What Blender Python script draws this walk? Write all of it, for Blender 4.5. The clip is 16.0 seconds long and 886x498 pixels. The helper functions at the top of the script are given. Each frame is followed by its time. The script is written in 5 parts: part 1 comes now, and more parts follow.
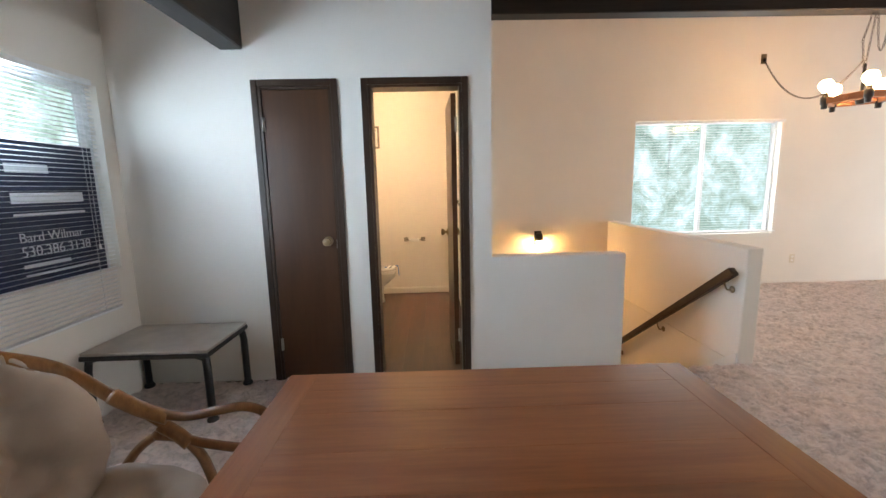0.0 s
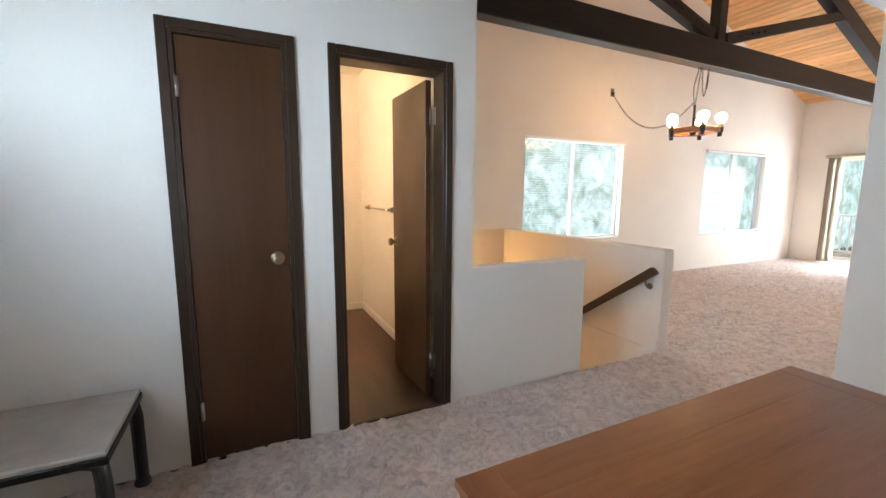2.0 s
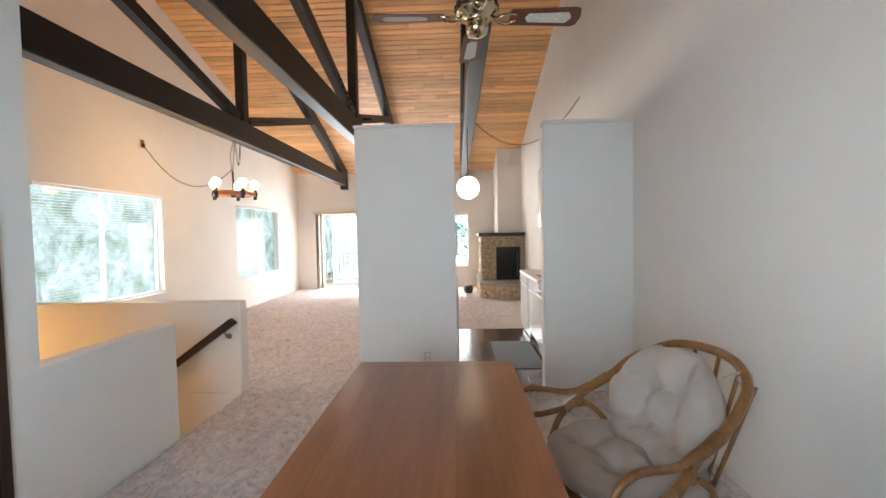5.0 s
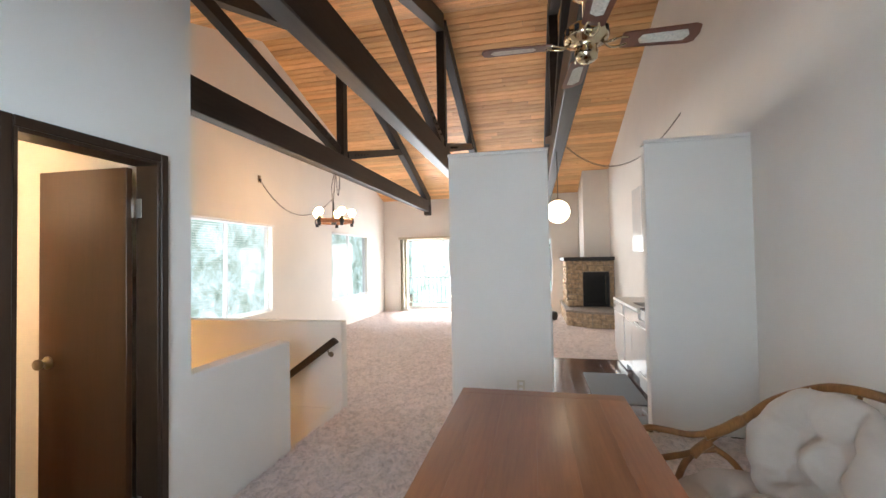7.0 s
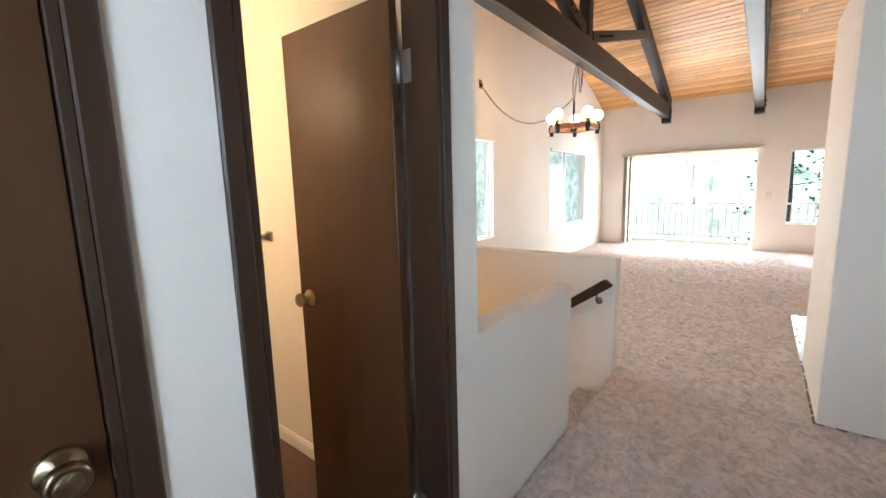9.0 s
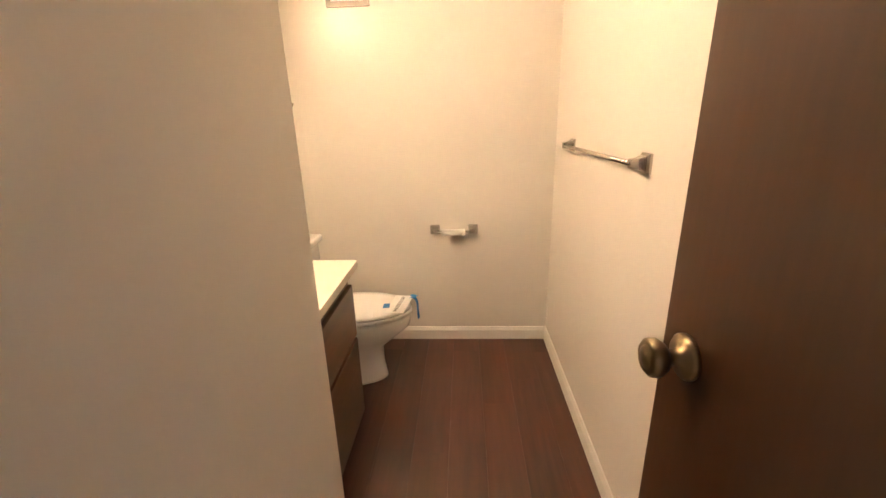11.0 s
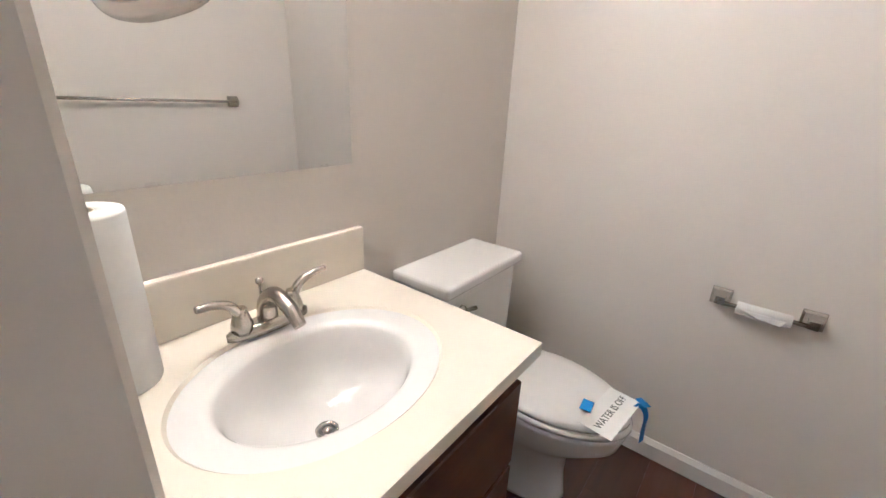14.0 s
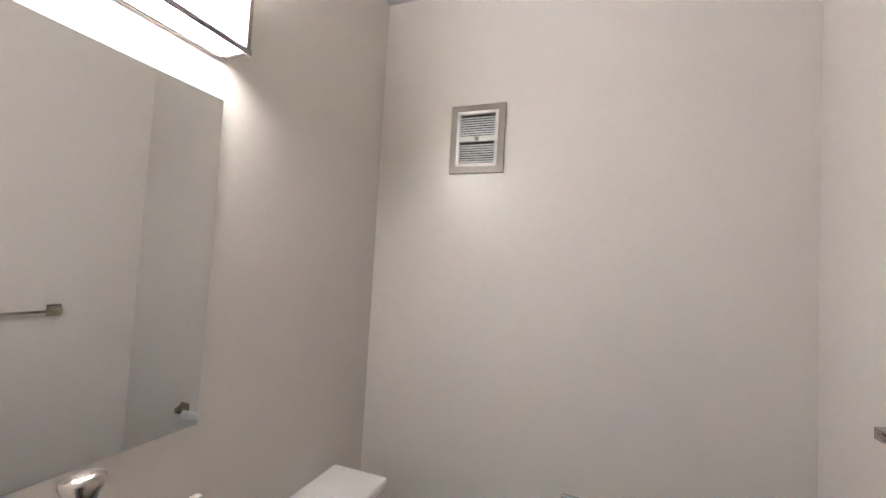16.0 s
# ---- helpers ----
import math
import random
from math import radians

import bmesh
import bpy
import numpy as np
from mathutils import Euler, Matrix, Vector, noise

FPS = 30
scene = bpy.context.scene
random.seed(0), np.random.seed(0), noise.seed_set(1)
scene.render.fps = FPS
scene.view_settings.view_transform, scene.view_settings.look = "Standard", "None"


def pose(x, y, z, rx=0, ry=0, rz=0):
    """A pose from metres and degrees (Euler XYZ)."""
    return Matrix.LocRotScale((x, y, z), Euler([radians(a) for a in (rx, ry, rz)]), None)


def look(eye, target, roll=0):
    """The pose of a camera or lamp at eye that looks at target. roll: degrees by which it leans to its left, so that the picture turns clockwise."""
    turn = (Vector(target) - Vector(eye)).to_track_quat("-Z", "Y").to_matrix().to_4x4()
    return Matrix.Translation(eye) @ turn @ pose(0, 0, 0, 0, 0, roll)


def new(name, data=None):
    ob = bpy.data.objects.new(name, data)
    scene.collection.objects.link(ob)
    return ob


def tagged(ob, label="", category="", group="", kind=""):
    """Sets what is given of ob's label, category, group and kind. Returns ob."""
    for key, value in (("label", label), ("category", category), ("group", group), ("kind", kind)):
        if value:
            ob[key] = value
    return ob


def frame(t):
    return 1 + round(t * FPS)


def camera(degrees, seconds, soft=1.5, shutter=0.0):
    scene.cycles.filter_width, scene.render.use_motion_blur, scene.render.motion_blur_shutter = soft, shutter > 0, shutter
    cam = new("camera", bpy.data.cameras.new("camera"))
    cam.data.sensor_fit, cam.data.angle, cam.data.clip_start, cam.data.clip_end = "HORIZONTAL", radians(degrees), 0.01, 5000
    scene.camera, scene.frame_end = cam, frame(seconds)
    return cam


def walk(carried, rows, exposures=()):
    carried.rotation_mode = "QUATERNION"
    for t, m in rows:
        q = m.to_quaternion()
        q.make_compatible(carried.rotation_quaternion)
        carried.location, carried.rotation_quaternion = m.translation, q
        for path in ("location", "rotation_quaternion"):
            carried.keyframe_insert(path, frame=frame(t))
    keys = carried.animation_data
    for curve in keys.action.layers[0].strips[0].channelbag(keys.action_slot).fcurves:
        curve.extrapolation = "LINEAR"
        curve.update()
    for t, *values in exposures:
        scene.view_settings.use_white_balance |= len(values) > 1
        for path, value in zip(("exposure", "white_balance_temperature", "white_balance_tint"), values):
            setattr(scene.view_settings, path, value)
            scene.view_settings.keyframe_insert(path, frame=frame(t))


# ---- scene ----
cam = camera(95.4, 16.0)
PATH = [
    (0, (-0.104, 0.0, 1.362), (-0.063, 1.977, 1.06), -1.3),
    (0.5, (-0.35, 0.056, 1.357), (-0.07, 2.013, 1.058), -1.0),
    (1, (-0.609, 0.14, 1.331), (-0.139, 2.061, 1.037), -0.4),
    (1.5, (-0.797, 0.382, 1.325), (-0.171, 2.261, 1.047), 0.1),
    (2, (-0.964, 0.618, 1.337), (-0.103, 2.402, 1.065), 0.3),
    (2.5, (-1.183, 0.844, 1.332), (0.015, 2.42, 1.048), 0.1),
    (3, (-1.295, 1.036, 1.333), (0.229, 2.293, 1.015), -0.9),
    (3.5, (-1.422, 0.984, 1.427), (0.359, 1.823, 1.074), -2.2),
    (4, (-1.513, 0.981, 1.416), (0.427, 1.365, 1.117), -1.2),
    (4.2, (-1.537, 0.919, 1.431), (0.429, 1.168, 1.162), -1.3),
    (6.3, (-1.67, 0.661, 1.53), (0.323, 0.794, 1.632), -1.5),
    (6.5, (-1.678, 0.676, 1.532), (0.307, 0.9, 1.628), -1.5),
    (7, (-1.639, 0.88, 1.507), (0.312, 1.319, 1.554), -1.0),
    (7.5, (-1.573, 1.101, 1.483), (0.314, 1.759, 1.421), -1.1),
    (8, (-1.375, 1.419, 1.434), (0.436, 2.255, 1.278), -0.9),
    (8.5, (-1.165, 1.694, 1.421), (0.533, 2.723, 1.183), -1.1),
    (9, (-0.913, 1.998, 1.41), (0.639, 3.225, 1.12), -1.5),
    (9.5, (-0.611, 2.234, 1.393), (0.63, 3.769, 1.07), -1.3),
    (9.7, (-0.496, 2.338, 1.379), (0.584, 3.988, 1.045), -1.2),
    (10, (-0.381, 2.495, 1.356), (0.418, 4.289, 0.974), -0.7),
    (10.2, (-0.321, 2.594, 1.361), (0.255, 4.461, 0.933), -0.7),
    (12.3, (-0.295, 3.439, 1.188), (-1.005, 5.08, 0.293), 0.0),
    (12.5, (-0.319, 3.54, 1.173), (-1.112, 5.121, 0.24), 0.9),
    (13, (-0.375, 3.679, 1.142), (-1.346, 5.146, 0.19), 1.7),
    (13.5, (-0.421, 3.731, 1.162), (-1.53, 5.159, 0.307), 1.9),
    (14, (-0.462, 3.718, 1.249), (-1.608, 5.202, 0.553), 2.6),
    (14.5, (-0.452, 3.7, 1.324), (-1.597, 5.257, 0.81), 2.7),
    (15, (-0.438, 3.699, 1.376), (-1.522, 5.342, 1.022), 3.0),
    (15.5, (-0.425, 3.694, 1.437), (-1.392, 5.435, 1.248), 3.1),
    (16, (-0.417, 3.675, 1.486), (-1.125, 5.543, 1.578), 3.2),
]
EXPOSURES = [(0.0, 0.44, 6450, 12), (4.0, 0.46, 6450, 12), (6.3, 0.42, 6450, 12), (8.0, 0.46, 6450, 12), (9.3, 0.46, 6500, 12), (10.2, 0.54, 6650, 12), (12.3, 0.58, 4330, 8), (13.5, 0.32, 4250, 8), (14.5, 0.08, 4170, 7), (15.5, -0.07, 4130, 7), (16.0, -0.36, 4130, 7)]
walk(cam, [(t, look(eye, target, roll)) for t, eye, target, roll in PATH], EXPOSURES)

# ---- world, sun and window light ----
sky_world = bpy.data.worlds.new("sky")
scene.world = sky_world
sky_world.use_nodes = True
wn = sky_world.node_tree
sky = wn.nodes.new("ShaderNodeTexSky")
sky.sky_type, sky.sun_disc = "NISHITA", False
sky.sun_elevation, sky.sun_rotation = radians(50), radians(86)
wn.links.new(sky.outputs[0], wn.nodes["Background"].inputs[0])
wn.nodes["Background"].inputs[1].default_value = 0.15
sun = new("sun", bpy.data.lights.new("sun", "SUN"))
sun.data.energy, sun.data.angle, sun.data.color = 5.0, radians(0.5), (1.0, 0.95, 0.86)
sun.matrix_world = look((16.2, 3.9, 9.6), (8.2, 3.3, 0))


def window_light(name, eye, target, w, h, watts, color):
    lamp = new(name, bpy.data.lights.new(name, "AREA"))
    lamp.data.shape, lamp.data.size, lamp.data.size_y = "RECTANGLE", w, h
    lamp.data.energy, lamp.data.color = watts, color
    lamp.matrix_world = look(eye, target)
    return lamp


window_light("sky_light_slider", (9.58, 3.37, 1.05), (0, 3.3, 0.75), 2.4, 1.9, 145, (0.95, 0.98, 1.0))
window_light("sky_light_stair_window", (3.38, 5.26, 1.4), (3.38, 0, 1.2), 1.7, 1.3, 28, (0.95, 1.0, 1.0))
window_light("sky_light_far_window", (7.3, 5.26, 1.36), (7.3, 0, 1.1), 1.7, 1.3, 7, (0.95, 1.0, 1.0))
window_light("sky_light_sign_window", (-2.33, 1.5, 1.45), (5, 1.0, 1.1), 1.4, 1.1, 108, (0.66, 0.84, 1.0))
window_light("sky_light_fireplace_window", (9.58, 1.0, 1.3), (0, 1.0, 1.0), 1.1, 1.3, 30, (0.95, 0.98, 1.0))


# ---- materials ----
def nodes(name, rough=0.6, metal=0.0):
    m = bpy.data.materials.new(name)
    m.use_nodes = True
    t = m.node_tree
    b = t.nodes["Principled BSDF"]
    b.inputs["Roughness"].default_value, b.inputs["Metallic"].default_value = rough, metal
    return m, t, b


def mapped(t, scale, rot=(0, 0, 0)):
    c, mp = t.nodes.new("ShaderNodeTexCoord"), t.nodes.new("ShaderNodeMapping")
    mp.inputs["Scale"].default_value, mp.inputs["Rotation"].default_value = scale, rot
    t.links.new(c.outputs["Object"], mp.inputs[0])
    return mp.outputs[0]


def noise_tex(t, vec, scale, detail=4, rough=0.55, distort=0.0):
    n = t.nodes.new("ShaderNodeTexNoise")
    n.inputs["Scale"].default_value, n.inputs["Detail"].default_value = scale, detail
    n.inputs["Roughness"].default_value, n.inputs["Distortion"].default_value = rough, distort
    if vec:
        t.links.new(vec, n.inputs["Vector"])
    return n.outputs[0]


def ramp(t, fac, stops):
    r = t.nodes.new("ShaderNodeValToRGB")
    while len(r.color_ramp.elements) < len(stops):
        r.color_ramp.elements.new(0.5)
    for e, (p, c) in zip(r.color_ramp.elements, stops):
        e.position, e.color = p, (*c, 1)
    t.links.new(fac, r.inputs[0])
    return r.outputs[0]


def mixed(t, fac, a, b, mode="MIX"):
    m = t.nodes.new("ShaderNodeMix")
    m.data_type, m.blend_type = "RGBA", mode
    for val, idx in ((fac, 0), (a, 6), (b, 7)):
        if isinstance(val, (int, float)):
            m.inputs[idx].default_value = val
        elif isinstance(val, tuple):
            m.inputs[idx].default_value = (*val, 1)
        else:
            t.links.new(val, m.inputs[idx])
    return m.outputs[2]


def bumped(t, b, height, strength, dist):
    n = t.nodes.new("ShaderNodeBump")
    n.inputs["Strength"].default_value, n.inputs["Distance"].default_value = strength, dist
    t.links.new(height, n.inputs["Height"])
    t.links.new(n.outputs[0], b.inputs["Normal"])


def paint(name, col, rough=0.55, texture=0.25, blotch=0.05):
    m, t, b = nodes(name, rough)
    vec = mapped(t, (1, 1, 1))
    big = noise_tex(t, vec, 1.7, 3)
    dark = tuple(c * (1 - blotch) for c in col)
    t.links.new(ramp(t, big, [(0.3, dark), (0.7, col)]), b.inputs["Base Color"])
    bumped(t, b, noise_tex(t, vec, 90, 3), texture, 0.002)
    return m


def wood(name, dark, light, rough=0.4, axis="x", fine=60, vary=0.25, coat=0.0, knots=False, spec=0.5):
    m, t, b = nodes(name, rough)
    s = {"x": (0.08, 1, 1), "y": (1, 0.08, 1), "z": (1, 1, 0.08)}[axis]
    info = t.nodes.new("ShaderNodeObjectInfo")
    geo = t.nodes.new("ShaderNodeNewGeometry")
    add = t.nodes.new("ShaderNodeMath")
    t.links.new(info.outputs["Random"], add.inputs[0])
    t.links.new(geo.outputs["Random Per Island"], add.inputs[1])
    vec = mapped(t, s)
    off = t.nodes.new("ShaderNodeVectorMath")
    off.operation = "MULTIPLY_ADD"
    t.links.new(add.outputs[0], off.inputs[0])
    off.inputs[1].default_value, = [(7.3, 5.1, 9.7)]
    t.links.new(vec, off.inputs[2])
    g1 = noise_tex(t, off.outputs[0], fine * 0.25, 6, 0.6, 0.8)
    g2 = noise_tex(t, off.outputs[0], fine * 2.2, 3, 0.6)
    g = mixed(t, 0.35, g1, g2)
    col = ramp(t, g, [(0.32, dark), (0.68, light)])
    wrap = t.nodes.new("ShaderNodeMath")
    wrap.operation = "FRACT"
    t.links.new(add.outputs[0], wrap.inputs[0])
    tone = ramp(t, wrap.outputs[0], [(0.0, (1 - vary,) * 3), (1.0, (1 + vary * 0.3,) * 3)])
    col = mixed(t, 1.0, col, tone, "MULTIPLY")
    if knots:
        v = t.nodes.new("ShaderNodeTexVoronoi")
        v.inputs["Scale"].default_value = 2.6
        sq = mapped(t, (1.6, 0.75, 1.6))
        t.links.new(sq, v.inputs["Vector"])
        k = ramp(t, v.outputs["Distance"], [(0.03, (0.35, 0.18, 0.08)), (0.075, (1, 1, 1))])
        col = mixed(t, 1.0, col, k, "MULTIPLY")
    t.links.new(col, b.inputs["Base Color"])
    b.inputs["Coat Weight"].default_value = coat
    b.inputs["Specular IOR Level"].default_value = spec
    b.inputs["Coat Roughness"].default_value = 0.18
    bumped(t, b, g, 0.15, 0.002)
    return m


def plain(name, col, rough=0.5, metal=0.0, grain=0.06, scale=30):
    m, t, b = nodes(name, rough, metal)
    n = noise_tex(t, mapped(t, (1, 1, 1)), scale, 4)
    t.links.new(ramp(t, n, [(0.3, tuple(c * (1 - grain) for c in col)), (0.7, tuple(min(1, c * (1 + grain)) for c in col))]), b.inputs["Base Color"])
    return m


def glowing(name, col, strength):
    m, t, b = nodes(name, 0.3)
    b.inputs["Base Color"].default_value = (0.9, 0.88, 0.84, 1)
    b.inputs["Emission Color"].default_value, b.inputs["Emission Strength"].default_value = (*col, 1), strength
    return m


def carpet_material():
    m, t, b = nodes("beige_carpet", 0.95)
    vec = mapped(t, (1, 1, 1))
    a, c, d = noise_tex(t, vec, 3.0, 4), noise_tex(t, vec, 15, 6, 0.7, 1.2), noise_tex(t, vec, 160, 3)
    col = ramp(t, c, [(0.31, (0.47, 0.37, 0.33)), (0.58, (0.90, 0.76, 0.70))])
    col = mixed(t, 0.45, col, ramp(t, a, [(0.35, (0.72, 0.70, 0.69)), (0.65, (1, 1, 1))]), "MULTIPLY")
    t.links.new(col, b.inputs["Base Color"])
    bumped(t, b, mixed(t, 0.5, c, d), 1.0, 0.022)
    b.inputs["Sheen Weight"].default_value = 0.5
    return m


def glass_material():
    m, t, b = nodes("window_glass", 0.0)
    t.nodes.remove(b)
    g, tr, mx = t.nodes.new("ShaderNodeBsdfGlossy"), t.nodes.new("ShaderNodeBsdfTransparent"), t.nodes.new("ShaderNodeMixShader")
    g.inputs["Roughness"].default_value = 0.02
    mx.inputs[0].default_value = 0.03
    t.links.new(tr.outputs[0], mx.inputs[1])
    t.links.new(g.outputs[0], mx.inputs[2])
    t.links.new(mx.outputs[0], t.nodes["Material Output"].inputs[0])
    return m


M_WALL = paint("cream_wall_paint", (0.80, 0.76, 0.70), 0.8)
M_BATH = paint("bathroom_wall_paint", (0.74, 0.70, 0.65), 0.32, 0.12)
M_TRIM = paint("white_trim_paint", (0.80, 0.78, 0.74), 0.4, 0.1)
M_CARPET = carpet_material()
M_DOOR = wood("walnut_stained_door", (0.054, 0.021, 0.008), (0.078, 0.032, 0.013), 0.34, "z", 30, 0.06, spec=0.42)
M_FRAME = wood("dark_stained_trim", (0.032, 0.017, 0.010), (0.050, 0.028, 0.017), 0.36, "z", 40, 0.1, spec=0.35)
M_BEAM = wood("black_stained_timber", (0.006, 0.0055, 0.0055), (0.026, 0.023, 0.023), 0.46, "x", 34, 0.2, spec=0.34)
M_BEAMY = wood("black_stained_purlin", (0.008, 0.007, 0.007), (0.024, 0.021, 0.02), 0.5, "y", 50, 0.2)
M_PLANK = wood("pine_ceiling_board", (0.65, 0.31, 0.115), (0.94, 0.585, 0.26), 0.42, "y", 34, 0.28, 0.0, True)
M_TABLE = wood("teak_table_veneer", (0.21, 0.068, 0.024), (0.36, 0.135, 0.05), 0.3, "x", 30, 0.2, 0.15)
M_TABLE_END = wood("teak_breadboard_end", (0.19, 0.06, 0.021), (0.32, 0.118, 0.044), 0.3, "y", 30, 0.1, 0.15)
M_EDGE = wood("teak_edge_band", (0.20, 0.085, 0.034), (0.31, 0.145, 0.062), 0.35, "x", 60, 0.1)
M_LVP = wood("brown_vinyl_plank", (0.045, 0.02, 0.013), (0.14, 0.062, 0.04), 0.17, "x", 26, 0.4)
M_LVPY = wood("brown_vinyl_plank_lengthwise", (0.030, 0.011, 0.007), (0.105, 0.040, 0.024), 0.3, "y", 14, 0.1)
M_RATTAN = wood("varnished_rattan_pole", (0.14, 0.055, 0.015), (0.33, 0.15, 0.048), 0.28, "z", 40, 0.2, 0.3)
M_CUSHION = plain("beige_cotton_cushion", (0.46, 0.385, 0.32), 0.85, 0, 0.04, 14)
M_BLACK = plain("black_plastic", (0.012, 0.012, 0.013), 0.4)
M_TOP = plain("grey_beige_laminate", (0.40, 0.36, 0.32), 0.35, 0, 0.12, 9)
M_BRASS = plain("aged_brass", (0.28, 0.22, 0.145), 0.28, 1.0)
M_GOLD = plain("polished_brass", (0.60, 0.50, 0.34), 0.18, 1.0)
M_NICKEL = plain("brushed_nickel", (0.46, 0.43, 0.395), 0.27, 1.0)
M_STEEL = plain("steel_hinge", (0.45, 0.43, 0.40), 0.35, 1.0)
M_GRILLE = plain("nickel_heater_frame", (0.17, 0.15, 0.13), 0.4, 0.3)
M_CHAIN = plain("dark_chain", (0.10, 0.085, 0.07), 0.45, 0.8)
M_VINYL = plain("white_vinyl_frame", (0.74, 0.76, 0.77), 0.4)
M_SLAT = plain("white_blind_slat", (0.78, 0.79, 0.80), 0.45)
M_NAVY = plain("navy_sign", (0.012, 0.018, 0.05), 0.35)
M_LETTER = plain("white_lettering", (0.72, 0.73, 0.75), 0.5)
M_GLASS = glass_material()
M_BULB = glowing("warm_bulb_glass", (1.0, 0.57, 0.23), 58)
M_SCONCE = glowing("stair_lamp_glow", (1.0, 0.52, 0.16), 620)
M_GLOBE = glowing("globe_shade_glow", (1.0, 0.82, 0.55), 4)
M_VANITY = glowing("vanity_diffuser_glow", (1.0, 0.675, 0.375), 92)
M_CERAMIC = plain("white_ceramic", (0.84, 0.83, 0.82), 0.1, 0, 0.008)
M_CULTURED = plain("cream_cultured_marble", (0.86, 0.81, 0.71), 0.2, 0, 0.02, 6)
M_VANWOOD = wood("dark_walnut_cabinet", (0.045, 0.019, 0.008), (0.105, 0.046, 0.019), 0.32, "y", 40, 0.1, spec=0.35)
M_WHITECAB = plain("white_cabinet_enamel", (0.80, 0.80, 0.79), 0.18)
M_STONE = plain("tan_ledge_stone", (0.42, 0.31, 0.20), 0.85, 0, 0.45, 14)
M_MORTAR = plain("grey_mortar", (0.30, 0.26, 0.22), 0.95, 0, 0.2)
M_SOOT = plain("sooted_iron", (0.012, 0.011, 0.011), 0.6)
M_PAPER = plain("white_paper", (0.80, 0.80, 0.79), 0.9, 0, 0.03)
M_TAPE = plain("blue_masking_tape", (0.02, 0.17, 0.50), 0.7)
M_TAN = plain("tan_vertical_blind", (0.50, 0.44, 0.33), 0.7)
M_IVORY = plain("ivory_plastic", (0.66, 0.60, 0.48), 0.4)
M_CANE = plain("woven_cane", (0.62, 0.58, 0.50), 0.7, 0, 0.2, 90)
M_BLADE = wood("mahogany_fan_blade", (0.10, 0.035, 0.02), (0.19, 0.07, 0.04), 0.35, "x", 60, 0.1)
M_CORK = wood("chandelier_wood", (0.26, 0.10, 0.04), (0.45, 0.2, 0.09), 0.4, "x", 50, 0.15)
M_GRASS = plain("forest_floor", (0.16, 0.13, 0.09), 0.95, 0, 0.4, 0.8)
M_BARK = plain("pine_bark", (0.10, 0.07, 0.05), 0.95, 0, 0.4, 8)
M_LEAF = plain("pine_foliage", (0.09, 0.14, 0.06), 0.8, 0, 0.4, 3)
M_DECK = wood("weathered_deck_board", (0.30, 0.26, 0.22), (0.45, 0.40, 0.34), 0.8, "x", 30, 0.2)
M_RUG = plain("grey_kitchen_mat", (0.22, 0.25, 0.28), 0.9, 0, 0.15, 70)
M_MIRROR, _t, _b = nodes("mirror_silver", 0.01, 1.0)
_b.inputs["Base Color"].default_value = (0.88, 0.89, 0.88, 1)


# ---- mesh helpers ----
def box(bm, x0, y0, z0, x1, y1, z1, bevel=0.0, seg=1):
    m = Matrix.Translation(((x0 + x1) / 2, (y0 + y1) / 2, (z0 + z1) / 2)) @ Matrix.Diagonal((x1 - x0, y1 - y0, z1 - z0, 1))
    vs = bmesh.ops.create_cube(bm, size=1, matrix=m)["verts"]
    if bevel:
        es = list({e for v in vs for e in v.link_edges})
        bmesh.ops.bevel(bm, geom=es, offset=bevel, segments=seg, affect="EDGES", profile=0.6)
    return bm


def boxed(*a, **k):
    return box(bmesh.new(), *a, **k)


def prism(bm, poly, axis, a, b):
    """A polygon in (u, z) pushed along x or y from a to b; u is the other level axis."""
    put = (lambda u, z, w: (u, w, z)) if axis == "y" else (lambda u, z, w: (w, u, z))
    lo, hi = [bm.verts.new(put(u, z, a)) for u, z in poly], [bm.verts.new(put(u, z, b)) for u, z in poly]
    bm.faces.new(lo), bm.faces.new(hi[::-1])
    n = len(poly)
    for i in range(n):
        bm.faces.new((lo[i], hi[i], hi[(i + 1) % n], lo[(i + 1) % n]))
    bmesh.ops.recalc_face_normals(bm, faces=bm.faces)
    return bm


def tube(bm, pts, r, seg=8, closed=False, r_end=None):
    pts = [Vector(p) for p in pts]
    n, rings, up = len(pts), [], None
    for i, p in enumerate(pts):
        a, b = pts[(i - 1) % n if closed else max(i - 1, 0)], pts[(i + 1) % n if closed else min(i + 1, n - 1)]
        d = (b - a).normalized()
        if up is None:
            up = Vector((0, 0, 1)) if abs(d.z) < 0.9 else Vector((1, 0, 0))
        side = d.cross(up).normalized()
        up = side.cross(d).normalized()
        rad = r if r_end is None else r + (r_end - r) * i / (n - 1)
        rings.append([bm.verts.new(p + rad * (math.cos(k) * side + math.sin(k) * up)) for k in [2 * math.pi * j / seg for j in range(seg)]])
    for i in range(n if closed else n - 1):
        A, B = rings[i], rings[(i + 1) % n]
        for j in range(seg):
            f = bm.faces.new((A[j], A[(j + 1) % seg], B[(j + 1) % seg], B[j]))
            f.smooth = True
    if not closed:
        bm.faces.new(rings[0]), bm.faces.new(rings[-1][::-1])
    bmesh.ops.recalc_face_normals(bm, faces=bm.faces)
    return bm


